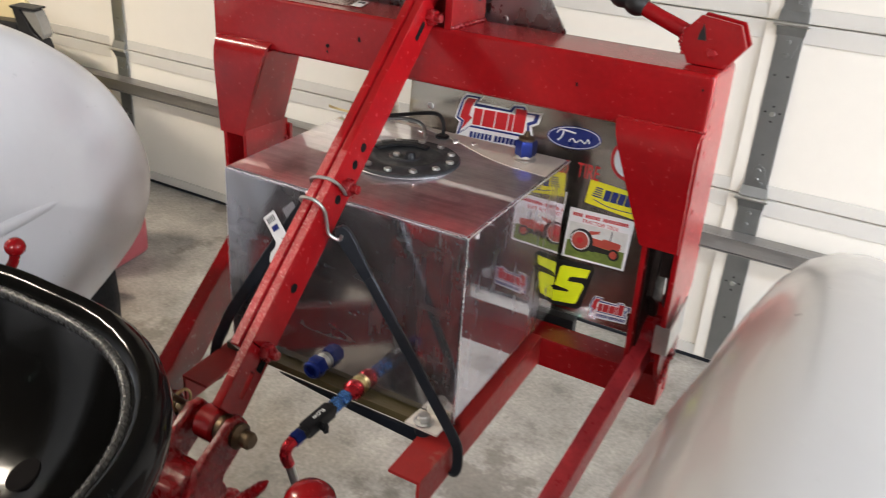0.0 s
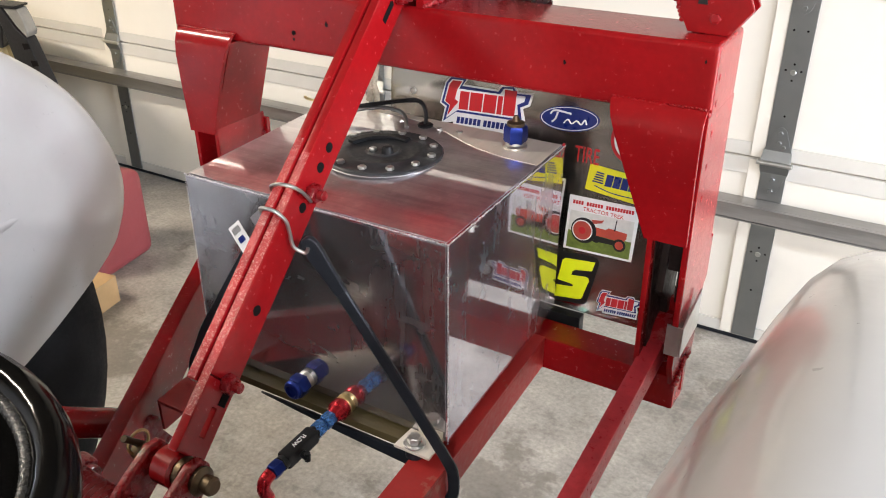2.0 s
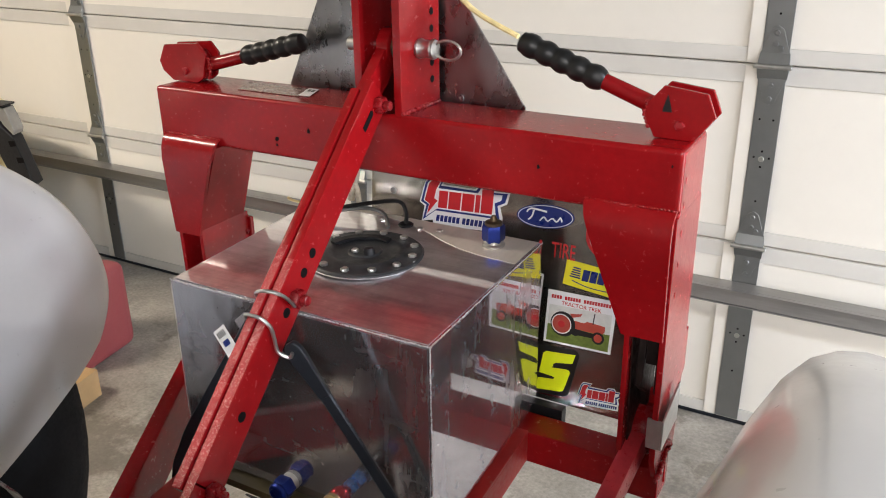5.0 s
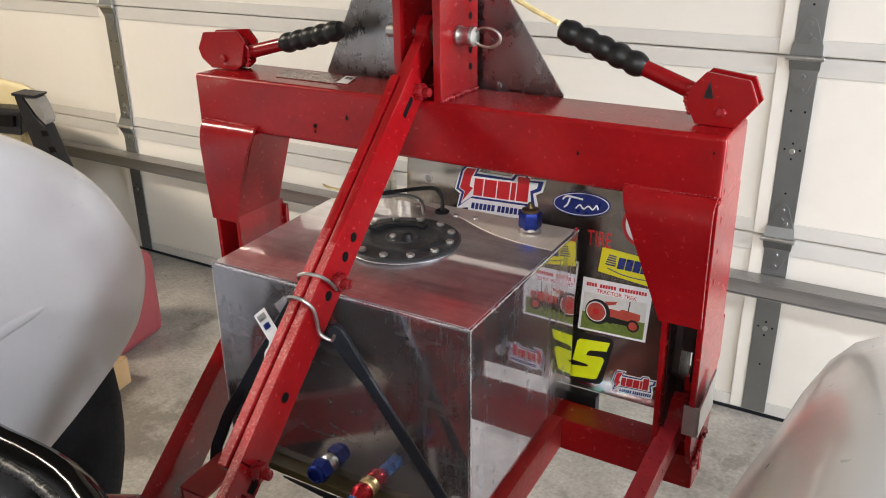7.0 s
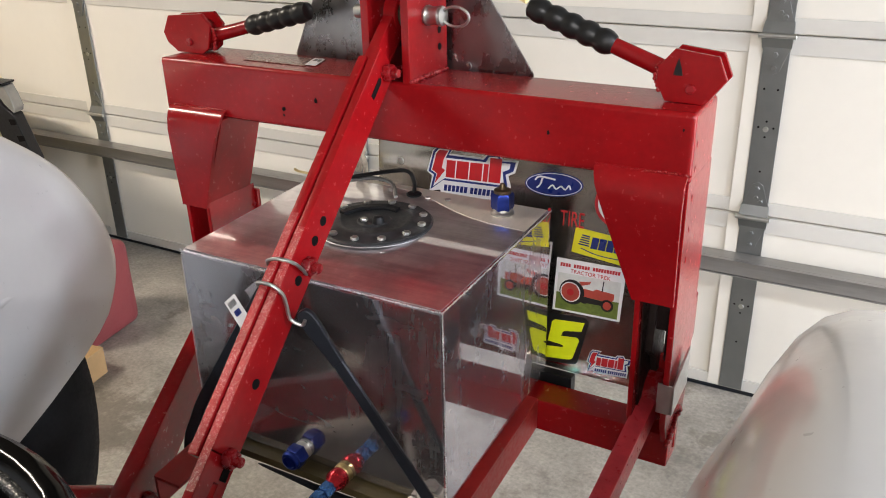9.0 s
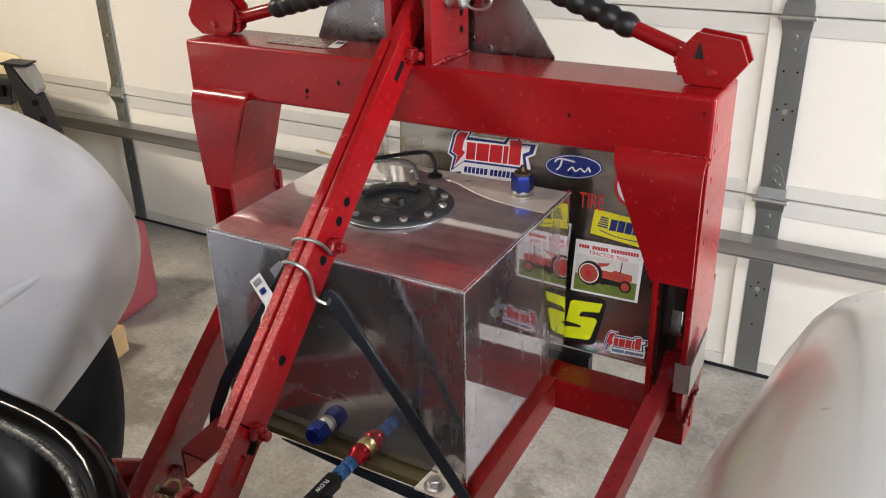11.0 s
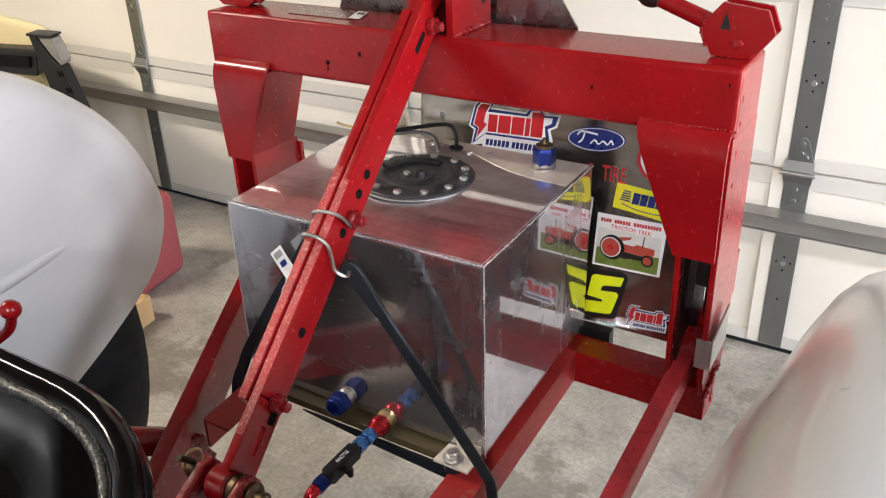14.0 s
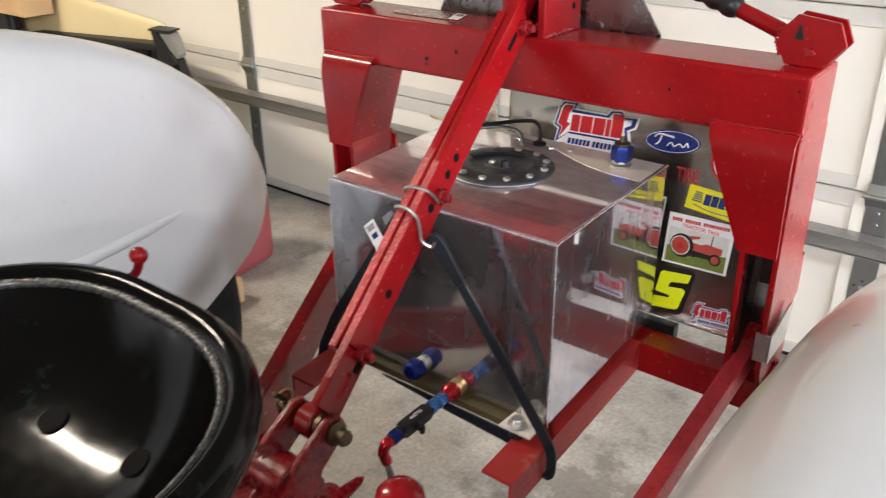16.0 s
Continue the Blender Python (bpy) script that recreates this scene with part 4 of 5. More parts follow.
def wedge_logo(x0, z0, w, h, rise):
    """White-edged red and blue racing decal: a lightning stroke and a row of plain blocks."""
    q = lambda u, v: (x0 + w * u, z0 + h * v + rise * u)  # noqa: E731
    out = [(0.05, 0.90), (0.10, 1.03), (0.31, 1.03), (0.25, 0.88), (0.62, 0.86), (0.66, 0.96), (0.80, 0.98), (0.84, 0.86), (1.0, 0.87), (0.97, 0.62), (0.90, 0.55), (0.93, 0.34), (0.92, 0.02), (0.16, 0.0), (0.15, 0.10), (0.02, 0.04), (0.05, 0.38), (-0.01, 0.46)]
    d = decal("sticker", [q(*p) for p in out], WHITE_INK, 0.0004, pan, "white-edged red and blue parts-maker sticker")
    blue = [(0.06, 0.89), (0.11, 1.0), (0.285, 1.0), (0.235, 0.85), (0.63, 0.825), (0.67, 0.93), (0.79, 0.95), (0.83, 0.83), (0.975, 0.84), (0.95, 0.65), (0.87, 0.57), (0.90, 0.30), (0.18, 0.31), (0.035, 0.08), (0.075, 0.41), (0.01, 0.47)]
    decal("sticker_edge", [q(*p) for p in blue], NAVY_INK, 0.0009, d)
    white = [(0.085, 0.88), (0.125, 0.965), (0.25, 0.965), (0.205, 0.79), (0.655, 0.785), (0.69, 0.90), (0.78, 0.915), (0.81, 0.80), (0.92, 0.80), (0.91, 0.69), (0.84, 0.62), (0.86, 0.345), (0.20, 0.355), (0.07, 0.16), (0.105, 0.43), (0.04, 0.50)]
    decal("sticker_ground", [q(*p) for p in white], WHITE_INK, 0.0014, d)
    stroke = [(0.10, 0.86), (0.135, 0.945), (0.235, 0.945), (0.185, 0.76), (0.165, 0.57), (0.205, 0.53), (0.085, 0.22), (0.115, 0.44), (0.055, 0.51)]
    decal("sticker_stroke", [q(*p) for p in stroke], RED_INK, 0.0019, d)
    u = 0.212
    for k, ww in enumerate((0.115, 0.15, 0.15, 0.065, 0.14)):
        top, lean = (0.75 if k < 4 else 0.885), 0.012
        decal("sticker_block", [q(u, 0.385), q(u + ww - 0.014, 0.385), q(u + ww - 0.014 + lean, top), q(u + lean, top)], RED_INK, 0.0019, d)
        u += ww
    for k in range(15):
        a = 0.19 + k * 0.046 + (0.022 if k > 5 else 0)
        decal("sticker_bar", [q(a, 0.09), q(a + 0.034, 0.09), q(a + 0.042, 0.22), q(a + 0.008, 0.22)], NAVY_INK, 0.0009, d)


wedge_logo(-0.677, 0.911, 0.152, 0.074, 0.006)
wedge_logo(-0.396, 0.676, 0.068, 0.036, 0.005)
# oval badge
el = [(math.cos(a), math.sin(a)) for a in (2 * math.pi * k / 40 for k in range(40))]
ov = decal("sticker", [(-0.4685 + 0.0445 * c, 0.955 + 0.0180 * s + 0.0035 * c) for c, s in el], NAVY_INK, 0.0004, pan, "dark blue oval badge sticker with a pale rim")
rim = [(-0.4685 + 0.0420 * c, 0.955 + 0.0160 * s + 0.0033 * c, 0) for c, s in el]
part("badge_rim", tube([on(x, z, 0.0012) for x, z, _ in rim + rim[:1]], 0.0006, 5, 1), WHITE_INK, ov, "silver rim")
part("badge_stroke", joined(tube([on(-0.497, 0.958, 0.0012), on(-0.490, 0.964, 0.0012), on(-0.466, 0.9625, 0.0012)], 0.0014, 6, 4), tube([on(-0.486, 0.962, 0.0012), on(-0.489, 0.952, 0.0012), on(-0.494, 0.947, 0.0012)], 0.0014, 6, 4), tube([on(-0.476, 0.948, 0.0012), on(-0.470, 0.954, 0.0012), on(-0.464, 0.949, 0.0012), on(-0.457, 0.954, 0.0012), on(-0.450, 0.950, 0.0012), on(-0.445, 0.957, 0.0012), on(-0.442, 0.951, 0.0012)], 0.0012, 6, 4)), WHITE_INK, ov, "white stroke")
# red word
part("sticker", lettering("TIRE", 0.033, Matrix.Translation(on(-0.4365, 0.907, 0.0006)) @ Euler((radians(90 - 5), 0, 0)).to_matrix().to_4x4() @ Matrix.Diagonal((0.58, 1, 1, 1))), RED_INK, pan, "red cut-out lettering")
decal("sticker", [(-0.4745, 0.894), (-0.4705, 0.894), (-0.4705, 0.919), (-0.4745, 0.919)], RED_INK, 0.0005, pan, "red cut-out lettering")
# yellow sticker with blue italic stripes
yl = decal("sticker", [(-0.434, 0.860), (-0.330, 0.850), (-0.326, 0.890), (-0.430, 0.898)], YELLOW_INK, 0.0004, pan, "yellow speed-shop sticker with dark blue blocks")
for k in range(5):
    z = 0.873 + k * 0.0035
    decal("sticker_bar", [(-0.424 + k * 0.0012, z), (-0.408, z - 0.001), (-0.408, z + 0.001), (-0.424 + k * 0.0012, z + 0.002)], NAVY_INK, 0.0009, yl)
for k in range(7):
    x = -0.406 + k * 0.0115
    decal("sticker_block", [(x, 0.8700 - k * 0.0002), (x + 0.0103, 0.8698 - k * 0.0002), (x + 0.0128, 0.8870 - k * 0.0002), (x + 0.0025, 0.8872 - k * 0.0002)], NAVY_INK, 0.0009, yl)
part("sticker_bar", tube([on(-0.420, 0.868, 0.0012), on(-0.395, 0.862, 0.0012), on(-0.362, 0.861, 0.0012), on(-0.335, 0.865, 0.0012)], 0.0008, 5, 4), NAVY_INK, yl)
# tractor picture
c4 = [(-0.457, 0.764), (-0.353, 0.767), (-0.350, 0.849), (-0.455, 0.847)]
tr = decal("sticker", c4, WHITE_INK, 0.0004, pan, "white-framed picture sticker of an old red tractor on grass")
Q = lambda u, v: (c4[0][0] + (c4[1][0] - c4[0][0]) * u + (c4[3][0] - c4[0][0]) * v, c4[0][1] + (c4[1][1] - c4[0][1]) * u + (c4[3][1] - c4[0][1]) * v)  # noqa: E731
decal("picture_sky", [Q(0.04, 0.30), Q(0.96, 0.30), Q(0.96, 0.73), Q(0.04, 0.73)], SKY_INK, 0.0007, tr, "pale grey printed sky")
decal("picture_grass", [Q(0.04, 0.04), Q(0.96, 0.04), Q(0.96, 0.36), Q(0.04, 0.36)], GREEN_INK, 0.0009, tr, "green printed grass")
disc = lambda u, v, r: [(Q(u, v)[0] + r * c, Q(u, v)[1] + r * s) for c, s in el[::2]]  # noqa: E731
decal("picture_wheel", disc(0.27, 0.40, 0.0195), BLACK_INK, 0.0014, tr)
decal("picture_hub", disc(0.25, 0.40, 0.0140), ORANGE_INK, 0.0019, tr)
decal("picture_axle", disc(0.25, 0.40, 0.0055), RED_INK, 0.0022, tr)
part("picture_rim", tube([on(Q(0.25, 0.40)[0] + 0.0148 * c, Q(0.25, 0.40)[1] + 0.0148 * s, 0.0021) for c, s in el[::2] + el[:1]], 0.0009, 5, 1), WHITE_INK, tr)
decal("picture_wheel", disc(0.46, 0.31, 0.0075), BLACK_INK, 0.0010, tr)
decal("picture_wheel", disc(0.80, 0.26, 0.0095), BLACK_INK, 0.0014, tr)
decal("picture_hub", disc(0.80, 0.26, 0.0062), ORANGE_INK, 0.0019, tr)
decal("picture_body", [Q(0.36, 0.36), Q(0.84, 0.33), Q(0.885, 0.39), Q(0.885, 0.495), Q(0.62, 0.53), Q(0.58, 0.49), Q(0.43, 0.50), Q(0.37, 0.57), Q(0.33, 0.50)], ORANGE_INK, 0.0012, tr, "orange-red printed tractor body")
decal("picture_axle", [Q(0.36, 0.24), Q(0.80, 0.24), Q(0.80, 0.32), Q(0.36, 0.36)], BLACK_INK, 0.0011, tr)
decal("picture_seat", [Q(0.36, 0.62), Q(0.40, 0.55), Q(0.52, 0.60), Q(0.54, 0.66), Q(0.50, 0.64)], ORANGE_INK, 0.0013, tr)
decal("picture_pipe", [Q(0.70, 0.50), Q(0.715, 0.50), Q(0.725, 0.70), Q(0.71, 0.70)], BLACK_INK, 0.0013, tr)
rot = Euler((radians(85), 0, 0)).to_matrix().to_4x4()
x, z = Q(0.52, 0.80)
for k in range(22):
    if k in (4, 11):
        continue
    decal("title_bar", [Q(0.06 + k * 0.040, 0.855), Q(0.091 + k * 0.040, 0.855), Q(0.091 + k * 0.040, 0.920), Q(0.06 + k * 0.040, 0.920)], RED_INK, 0.0009, tr)
part("title", lettering("TRACTOR TREK", 0.0084, Matrix.Translation(on(*Q(0.51, 0.775), 0.001)) @ rot), RED_INK, tr, "red printed title")
# race number
nb = decal("sticker", [(-0.513, 0.752), (-0.410, 0.761), (-0.402, 0.759), (-0.3985, 0.753), (-0.4105, 0.688), (-0.414, 0.683), (-0.420, 0.681), (-0.513, 0.673)], BLACK_INK, 0.0004, pan, "black-edged fluorescent yellow race number")
five = [(-0.4555, 0.7445), (-0.451, 0.7485), (-0.4045, 0.7530), (-0.4085, 0.7380), (-0.434, 0.7335), (-0.438, 0.7305), (-0.4395, 0.7240), (-0.4165, 0.7268), (-0.4125, 0.7255), (-0.411, 0.7220), (-0.4185, 0.6935), (-0.4205, 0.6898), (-0.4255, 0.6880), (-0.4640, 0.6832), (-0.4615, 0.7025), (-0.4365, 0.7058), (-0.4345, 0.7085), (-0.4380, 0.7100), (-0.4605, 0.7115)]
decal("race_digit", five, LEMON_INK, 0.0009, nb, "fluorescent yellow digit")
# partly hidden stickers
rd = decal("sticker", [(-0.375 + 0.030 * c, 0.940 + 0.032 * s) for c, s in el], RED_INK, 0.0004, pan, "round red and white sticker")
decal("sticker_ground", [(-0.375 + 0.025 * c, 0.940 + 0.027 * s) for c, s in el], WHITE_INK, 0.0009, rd)
bk = decal("sticker", [(-0.52, 0.775), (-0.468, 0.772), (-0.464, 0.868), (-0.52, 0.872)], WHITE_INK, 0.0003, pan, "black sticker with a white edge")
decal("sticker_ground", [(-0.52, 0.778), (-0.471, 0.775), (-0.467, 0.864), (-0.52, 0.868)], BLACK_INK, 0.0007, bk)

# ---- tractor ----
trc = thing("tractor", (-0.655, 0.45, 0.0), "vintage tractor in pale grey and red, seen from behind its seat", "tractor")


def skin_x(me, y, z, s):
    """The x at which the inner skin stands at (y, z)."""
    best = None
    eye, way = V(-0.655, y, z), V(s, 0, 0)
    for p in me.polygons:
        vs = [me.vertices[i].co for i in p.vertices]
        for k in range(1, len(vs) - 1):
            h = intersect_ray_tri(vs[0], vs[k], vs[k + 1], way, eye, True)
            if h and (best is None or abs(h.x + 0.655) < abs(best + 0.655)):
                best = h.x
    return best


def drop_z(me, x, y):
    """The height of the upper skin below a point."""
    best = -9.0
    for p in me.polygons:
        vs = [me.vertices[i].co for i in p.vertices]
        if abs(vs[0].x - x) > 0.09 or abs(vs[0].y - y) > 0.09:
            continue
        for k in range(1, len(vs) - 1):
            h = intersect_ray_tri(vs[0], vs[k], vs[k + 1], V(0, 0, -1), V(x, y, 2), True)
            if h:
                best = max(best, h.z)
    return best


def fender(s, dy=0.0, dz=0.0, dome=1.0, name="fender"):
    """Clam-shell mudguard: s = -1 on the far side, +1 on the near side. A rounded rim runs round a slightly domed inner side."""
    xi = -1.160 if s < 0 else -0.122
    # outline of the rim in (y, z), from the low front over the top to the low rear end
    if s < 0:
        shoulder = [(0.60, 1.160), (0.760, 1.132), (0.905, 1.088), (1.020, 1.032), (1.118, 0.948), (1.176, 0.850), (1.190, 0.764), (1.160, 0.684)]
    else:
        shoulder = [(0.60, 1.154), (0.755, 1.120), (0.895, 1.070), (1.005, 1.012), (1.102, 0.930), (1.168, 0.840), (1.190, 0.760), (1.163, 0.682)]
    out = [(-0.40, 0.46), (-0.385, 0.62), (-0.32, 0.80), (-0.19, 0.965), (-0.01, 1.075), (0.2, 1.142), (0.42, 1.166)] + shoulder + [ (1.088, 0.615), (0.99, 0.556), (0.90, 0.503), (0.80, 0.44)]
    pts = []
    n = len(out)
    for i in range(n - 1):
        a, b, c, d = (V(*out[max(i - 1, 0)], 0), V(*out[i], 0), V(*out[i + 1], 0), V(*out[min(i + 2, n - 1)], 0))
        for k in range(14):
            t = k / 14
            pts.append(0.5 * ((2 * b) + (c - a) * t + (2 * a - 5 * b + 4 * c - d) * t * t + (3 * b - a - 3 * c + d) * t ** 3))
    pts.append(V(*out[-1], 0))
    pts = [p + V(dy, dz, 0) for p in pts]
    hub = V(0.42 + dy, 0.50 + dz, 0)
    # rim section: inset towards the hub, and distance outwards in x
    sec = [(0.48, -0.036), (0.38, -0.033), (0.30, -0.027), (0.22, -0.018), (0.15, -0.006), (0.100, 0.006), (0.064, 0.018), (0.036, 0.031), (0.016, 0.047), (0.004, 0.068), (0.0, 0.090), (0.003, 0.13), (0.012, 0.18), (0.030, 0.24), (0.055, 0.29), (0.075, 0.315)]
    bm = bmesh.new()
    rings = []
    for p in pts:
        d = hub - p
        L = d.length
        u = d / L
        rings.append([bm.verts.new((xi + s * (o if o > 0.006 else 0.006 + (o - 0.006) * dome), p.x + u.x * min(i_, L * 0.85 * (i_ / 0.48) ** 0.5), p.y + u.y * min(i_, L * 0.85 * (i_ / 0.48) ** 0.5))) for i_, o in sec])
    for r0, r1 in zip(rings, rings[1:]):
        for k in range(len(sec) - 1):
            bm.faces.new((r0[k], r0[k + 1], r1[k + 1], r1[k]))
    c = bm.verts.new((xi - s * (0.038 * dome), hub.x, hub.y))
    for r0, r1 in zip(rings, rings[1:]):
        bm.faces.new((c, r0[0], r1[0]))
    bmesh.ops.recalc_face_normals(bm, faces=bm.faces)
    bmesh.ops.bisect_plane(bm, geom=bm.verts[:] + bm.edges[:] + bm.faces[:], plane_co=(0, 1.04 + dy, 0.640 + dz), plane_no=(0, -0.45, 1), clear_inner=True)
    low = [f for f in bm.faces if f.calc_center_median().z < 0.45 + dz and f.calc_center_median().y < 0.80 + dy]
    bmesh.ops.delete(bm, geom=low, context="FACES")
    fl = bmesh.ops.solidify(bm, geom=bm.faces[:], thickness=0.004)
    f = part(name, bm, FENDER, trc, "pale grey rounded sheet-metal mudguard")
    # pressed rib, fading out at its rear end
    line = []
    for k in range(13):
        y = 0.22 + 0.745 * k / 12
        z = 0.772 + 0.040 * (k / 12) ** 1.5
        y, z = y + dy, z + dz
        line.append((skin_x(f.data, y, z, s) + s * (0.006 if k < 10 else (0.0075, 0.010, 0.0135)[k - 10]), y, z))
    part("pressed_rib", tube(line, 0.0125, 14, 4), FENDER, f)
    return f


fender(-1)
fender(1, 0.116, -0.049, 1.7)


def tyre(s):
    xi = -1.200 if s < 0 else -0.040
    c = V(0, 0.590 + (0.04 if s > 0 else 0), 0.542)
    bm = bmesh.new()
    prof = [(0.28, 0.03), (0.34, 0.008), (0.42, 0.0), (0.47, 0.008), (0.504, 0.026), (0.517, 0.05), (0.521, 0.105), (0.517, 0.16), (0.504, 0.184), (0.47, 0.202), (0.42, 0.21), (0.34, 0.202), (0.28, 0.18)]
    n = 56
    rings = [[bm.verts.new((xi + s * o, c.y + r * math.cos(a), c.z + r * math.sin(a))) for r, o in prof] for a in (2 * math.pi * k / n for k in range(n))]
    for k in range(n):
        r0, r1 = rings[k], rings[(k + 1) % n]
        for j in range(len(prof) - 1):
            bm.faces.new((r0[j], r0[j + 1], r1[j + 1], r1[j]))
    bmesh.ops.recalc_face_normals(bm, faces=bm.faces)
    t = part("rear_tyre", bm, TYRE, trc, "black ribbed rear tyre")
    for k in range(30):
        a = 2 * math.pi * k / 30
        for h in (0, 1):
            b = a + h * math.pi / 30
            rr = lambda r, ang, o: V(xi + s * o, c.y + r * math.cos(ang), c.z + r * math.sin(ang))  # noqa: E731
            o0, o1 = (0.0, 0.10) if h == 0 else (0.21, 0.11)
            part("tyre_lug", slab([rr(0.513, b, o0 + (0.048 if h == 0 else -0.048)), rr(0.513, b + 0.05, o0 + (0.048 if h == 0 else -0.048)), rr(0.516, b + 0.20, o1), rr(0.516, b + 0.15, o1)], V(0, math.cos(b + 0.1), math.sin(b + 0.1)) * 0.002, 0), TYRE, t)
    rim_ = part("wheel_disc", lathe((xi + s * 0.06, c.y, c.z), (xi + s * 0.2, c.y, c.z), [(0, 0.08), (0.02, 0.2), (0.03, 0.27), (0.035, 0.29), (0.045, 0.29)], 40), IRON, trc, "dark wheel disc")


tyre(-1)
tyre(1)

# pan seat
SC = V(-0.656, 0.337, 0.938)
bm = bmesh.new()
n, rings = 64, []
seat_prof = [(0.0, -0.088), (0.06, -0.087), (0.12, -0.081), (0.165, -0.069), (0.200, -0.049), (0.226, -0.024), (0.240, -0.004), (0.247, 0.007), (0.252, 0.0125), (0.258, 0.0145), (0.266, 0.0125), (0.273, 0.005), (0.276, -0.008), (0.274, -0.022), (0.267, -0.030)]
for r, h in seat_prof:
    ring_ = []
    for k in range(n):
        a = 2 * math.pi * k / n
        back = max(0.0, math.sin(a))
        front = max(0.0, -math.sin(a))
        lift = h + (0.02 * back - 0.05 * front ** 2) * (r / 0.27) ** 3
        sq = 1 + 0.085 * abs(math.sin(2 * a)) ** 1.5
        ring_.append(bm.verts.new((SC.x + r * sq * 0.95 * math.cos(a), SC.y + r * sq * 0.95 * math.sin(a), SC.z + lift)))
    rings.append(ring_)
for r0, r1 in zip(rings, rings[1:]):
    for k in range(n):
        bm.faces.new((r0[k], r0[(k + 1) % n], r1[(k + 1) % n], r1[k]))
bmesh.ops.remove_doubles(bm, verts=bm.verts, dist=1e-5)
bmesh.ops.recalc_face_normals(bm, faces=bm.faces)
bmesh.ops.solidify(bm, geom=bm.faces[:], thickness=0.0035)
seat = part("seat", bm, SEAT, trc, "glossy black pressed-steel pan seat")
rim_line = []
for k in range(n + 1):
    a = 2 * math.pi * k / n
    sq = (1 + 0.085 * abs(math.sin(2 * a)) ** 1.5) * 0.95 * 0.244
    lift = 0.003 + (0.02 * max(0.0, math.sin(a)) - 0.05 * max(0.0, -math.sin(a)) ** 2) * (0.244 / 0.27) ** 3
    rim_line.append((SC.x + sq * math.cos(a), SC.y + sq * math.sin(a), SC.z + lift))
part("seat_bead", tube(rim_line, 0.0052, 10, 2), SEAT_SHINE, seat, "bead inside the seat rim, paled to paint its highlight")
for x, y in ((-0.694, 0.470), (-0.565, 0.478), (-0.79, 0.44), (-0.50, 0.40)):
    zs = [drop_z(seat.data, x + a, y + b) for a, b in ((0, 0), (0.012, 0), (-0.012, 0), (0, 0.012), (0, -0.012))]
    out = V(-(zs[1] - zs[2]) / 0.024, -(zs[3] - zs[4]) / 0.024, 1).normalized()
    spot = V(x, y, zs[0])
    part("drain_hole", lathe(spot - out * 0.004, spot + out, [(0, 0.0150), (0.0068, 0.0150)], 22), DARK, seat, "dark disc painted as a round hole in the pan")
part("seat_spring", bar((-0.64, 0.34, 0.855), (-0.655, 0.05, 0.76), 0.06, 0.012), RED_CAST, trc, "red leaf spring seat support")

# top link: two overlapped flat bars on edge
def slotted(d0, d1, s0, s1, w, h, sh):
    """The end of a flat bar on edge, with a slot cut through it from s0 to s1."""
    bm = bmesh.new()
    outer = [(d0, -h / 2), (d1, -h / 2), (d1, h / 2), (d0, h / 2)]
    inner = [(s0, -sh / 2 - 0.004), (s1, -sh / 2 - 0.004), (s1, sh / 2 - 0.004), (s0, sh / 2 - 0.004)]
    at = lambda d, u, x: LB + LD * d + LU * u + V(x, 0, 0)  # noqa: E731
    o, i = [[[bm.verts.new(at(d, u, x)) for d, u in q] for x in (w / 2, -w / 2)] for q in (outer, inner)]
    for k in range(4):
        j = (k + 1) % 4
        for f in range(2):
            bm.faces.new((o[f][k], o[f][j], i[f][j], i[f][k]))
        bm.faces.new((o[0][k], o[0][j], o[1][j], o[1][k]))
        bm.faces.new((i[0][k], i[0][j], i[1][j], i[1][k]))
    bmesh.ops.recalc_face_normals(bm, faces=bm.faces)
    return bevel(bm, 0.0022)


lk_ = part("top_link", joined(bar(LB - LD * 0.180, LB + LD * 0.352, 0.0125, 0.049, LU, 0.003), slotted(-0.262, -0.1805, -0.240, -0.208, 0.0125, 0.049, 0.008)), RED, trc, "red drilled flat-bar top link")
part("link_bar", bar(LB + V(-0.0145, 0, 0) - LD * 0.192 + LU * 0.002, LB + V(-0.0145, 0, 0) + LD * 0.335 + LU * 0.002, 0.0125, 0.049, LU, 0.003), RED, lk_, "red second bar")
# Thin caps with the lamp glints painted into their colour.
for x, d0, d1, u in ((0.0, -0.225, 0.085, 0.0243), (-0.0145, -0.190, 0.10, 0.0263)):
    part("glint_edge", bar(LB + V(x, 0, 0) + LD * d0 + LU * u, LB + V(x, 0, 0) + LD * d1 + LU * u, 0.0105, 0.0012, LU, 0.0004), RED_GLINT, lk_, "pale speckled strip painting lamp glints on the edge")
for d in (-0.098, 0.109, 0.082, 0.029):
    p = LB + LD * d + LU * -0.002
    part("bar_hole", cyl(p + V(0.0061, 0, 0), p + V(0.0068, 0, 0), 0.0062, 16), DARK, lk_)
for d in (0.050, -0.180, 0.334):
    p = LB + LD * d + LU * -0.004
    b_ = part("link_bolt", hexnut(p + V(0.006, 0, 0), p + V(0.018, 0, 0), 0.0115), RED_CAST, lk_, "red painted bolt")
    part("bolt_end", cyl(p + V(0.018, 0, 0), p + V(0.027, 0, 0), 0.006, 12), RED_CAST, b_)
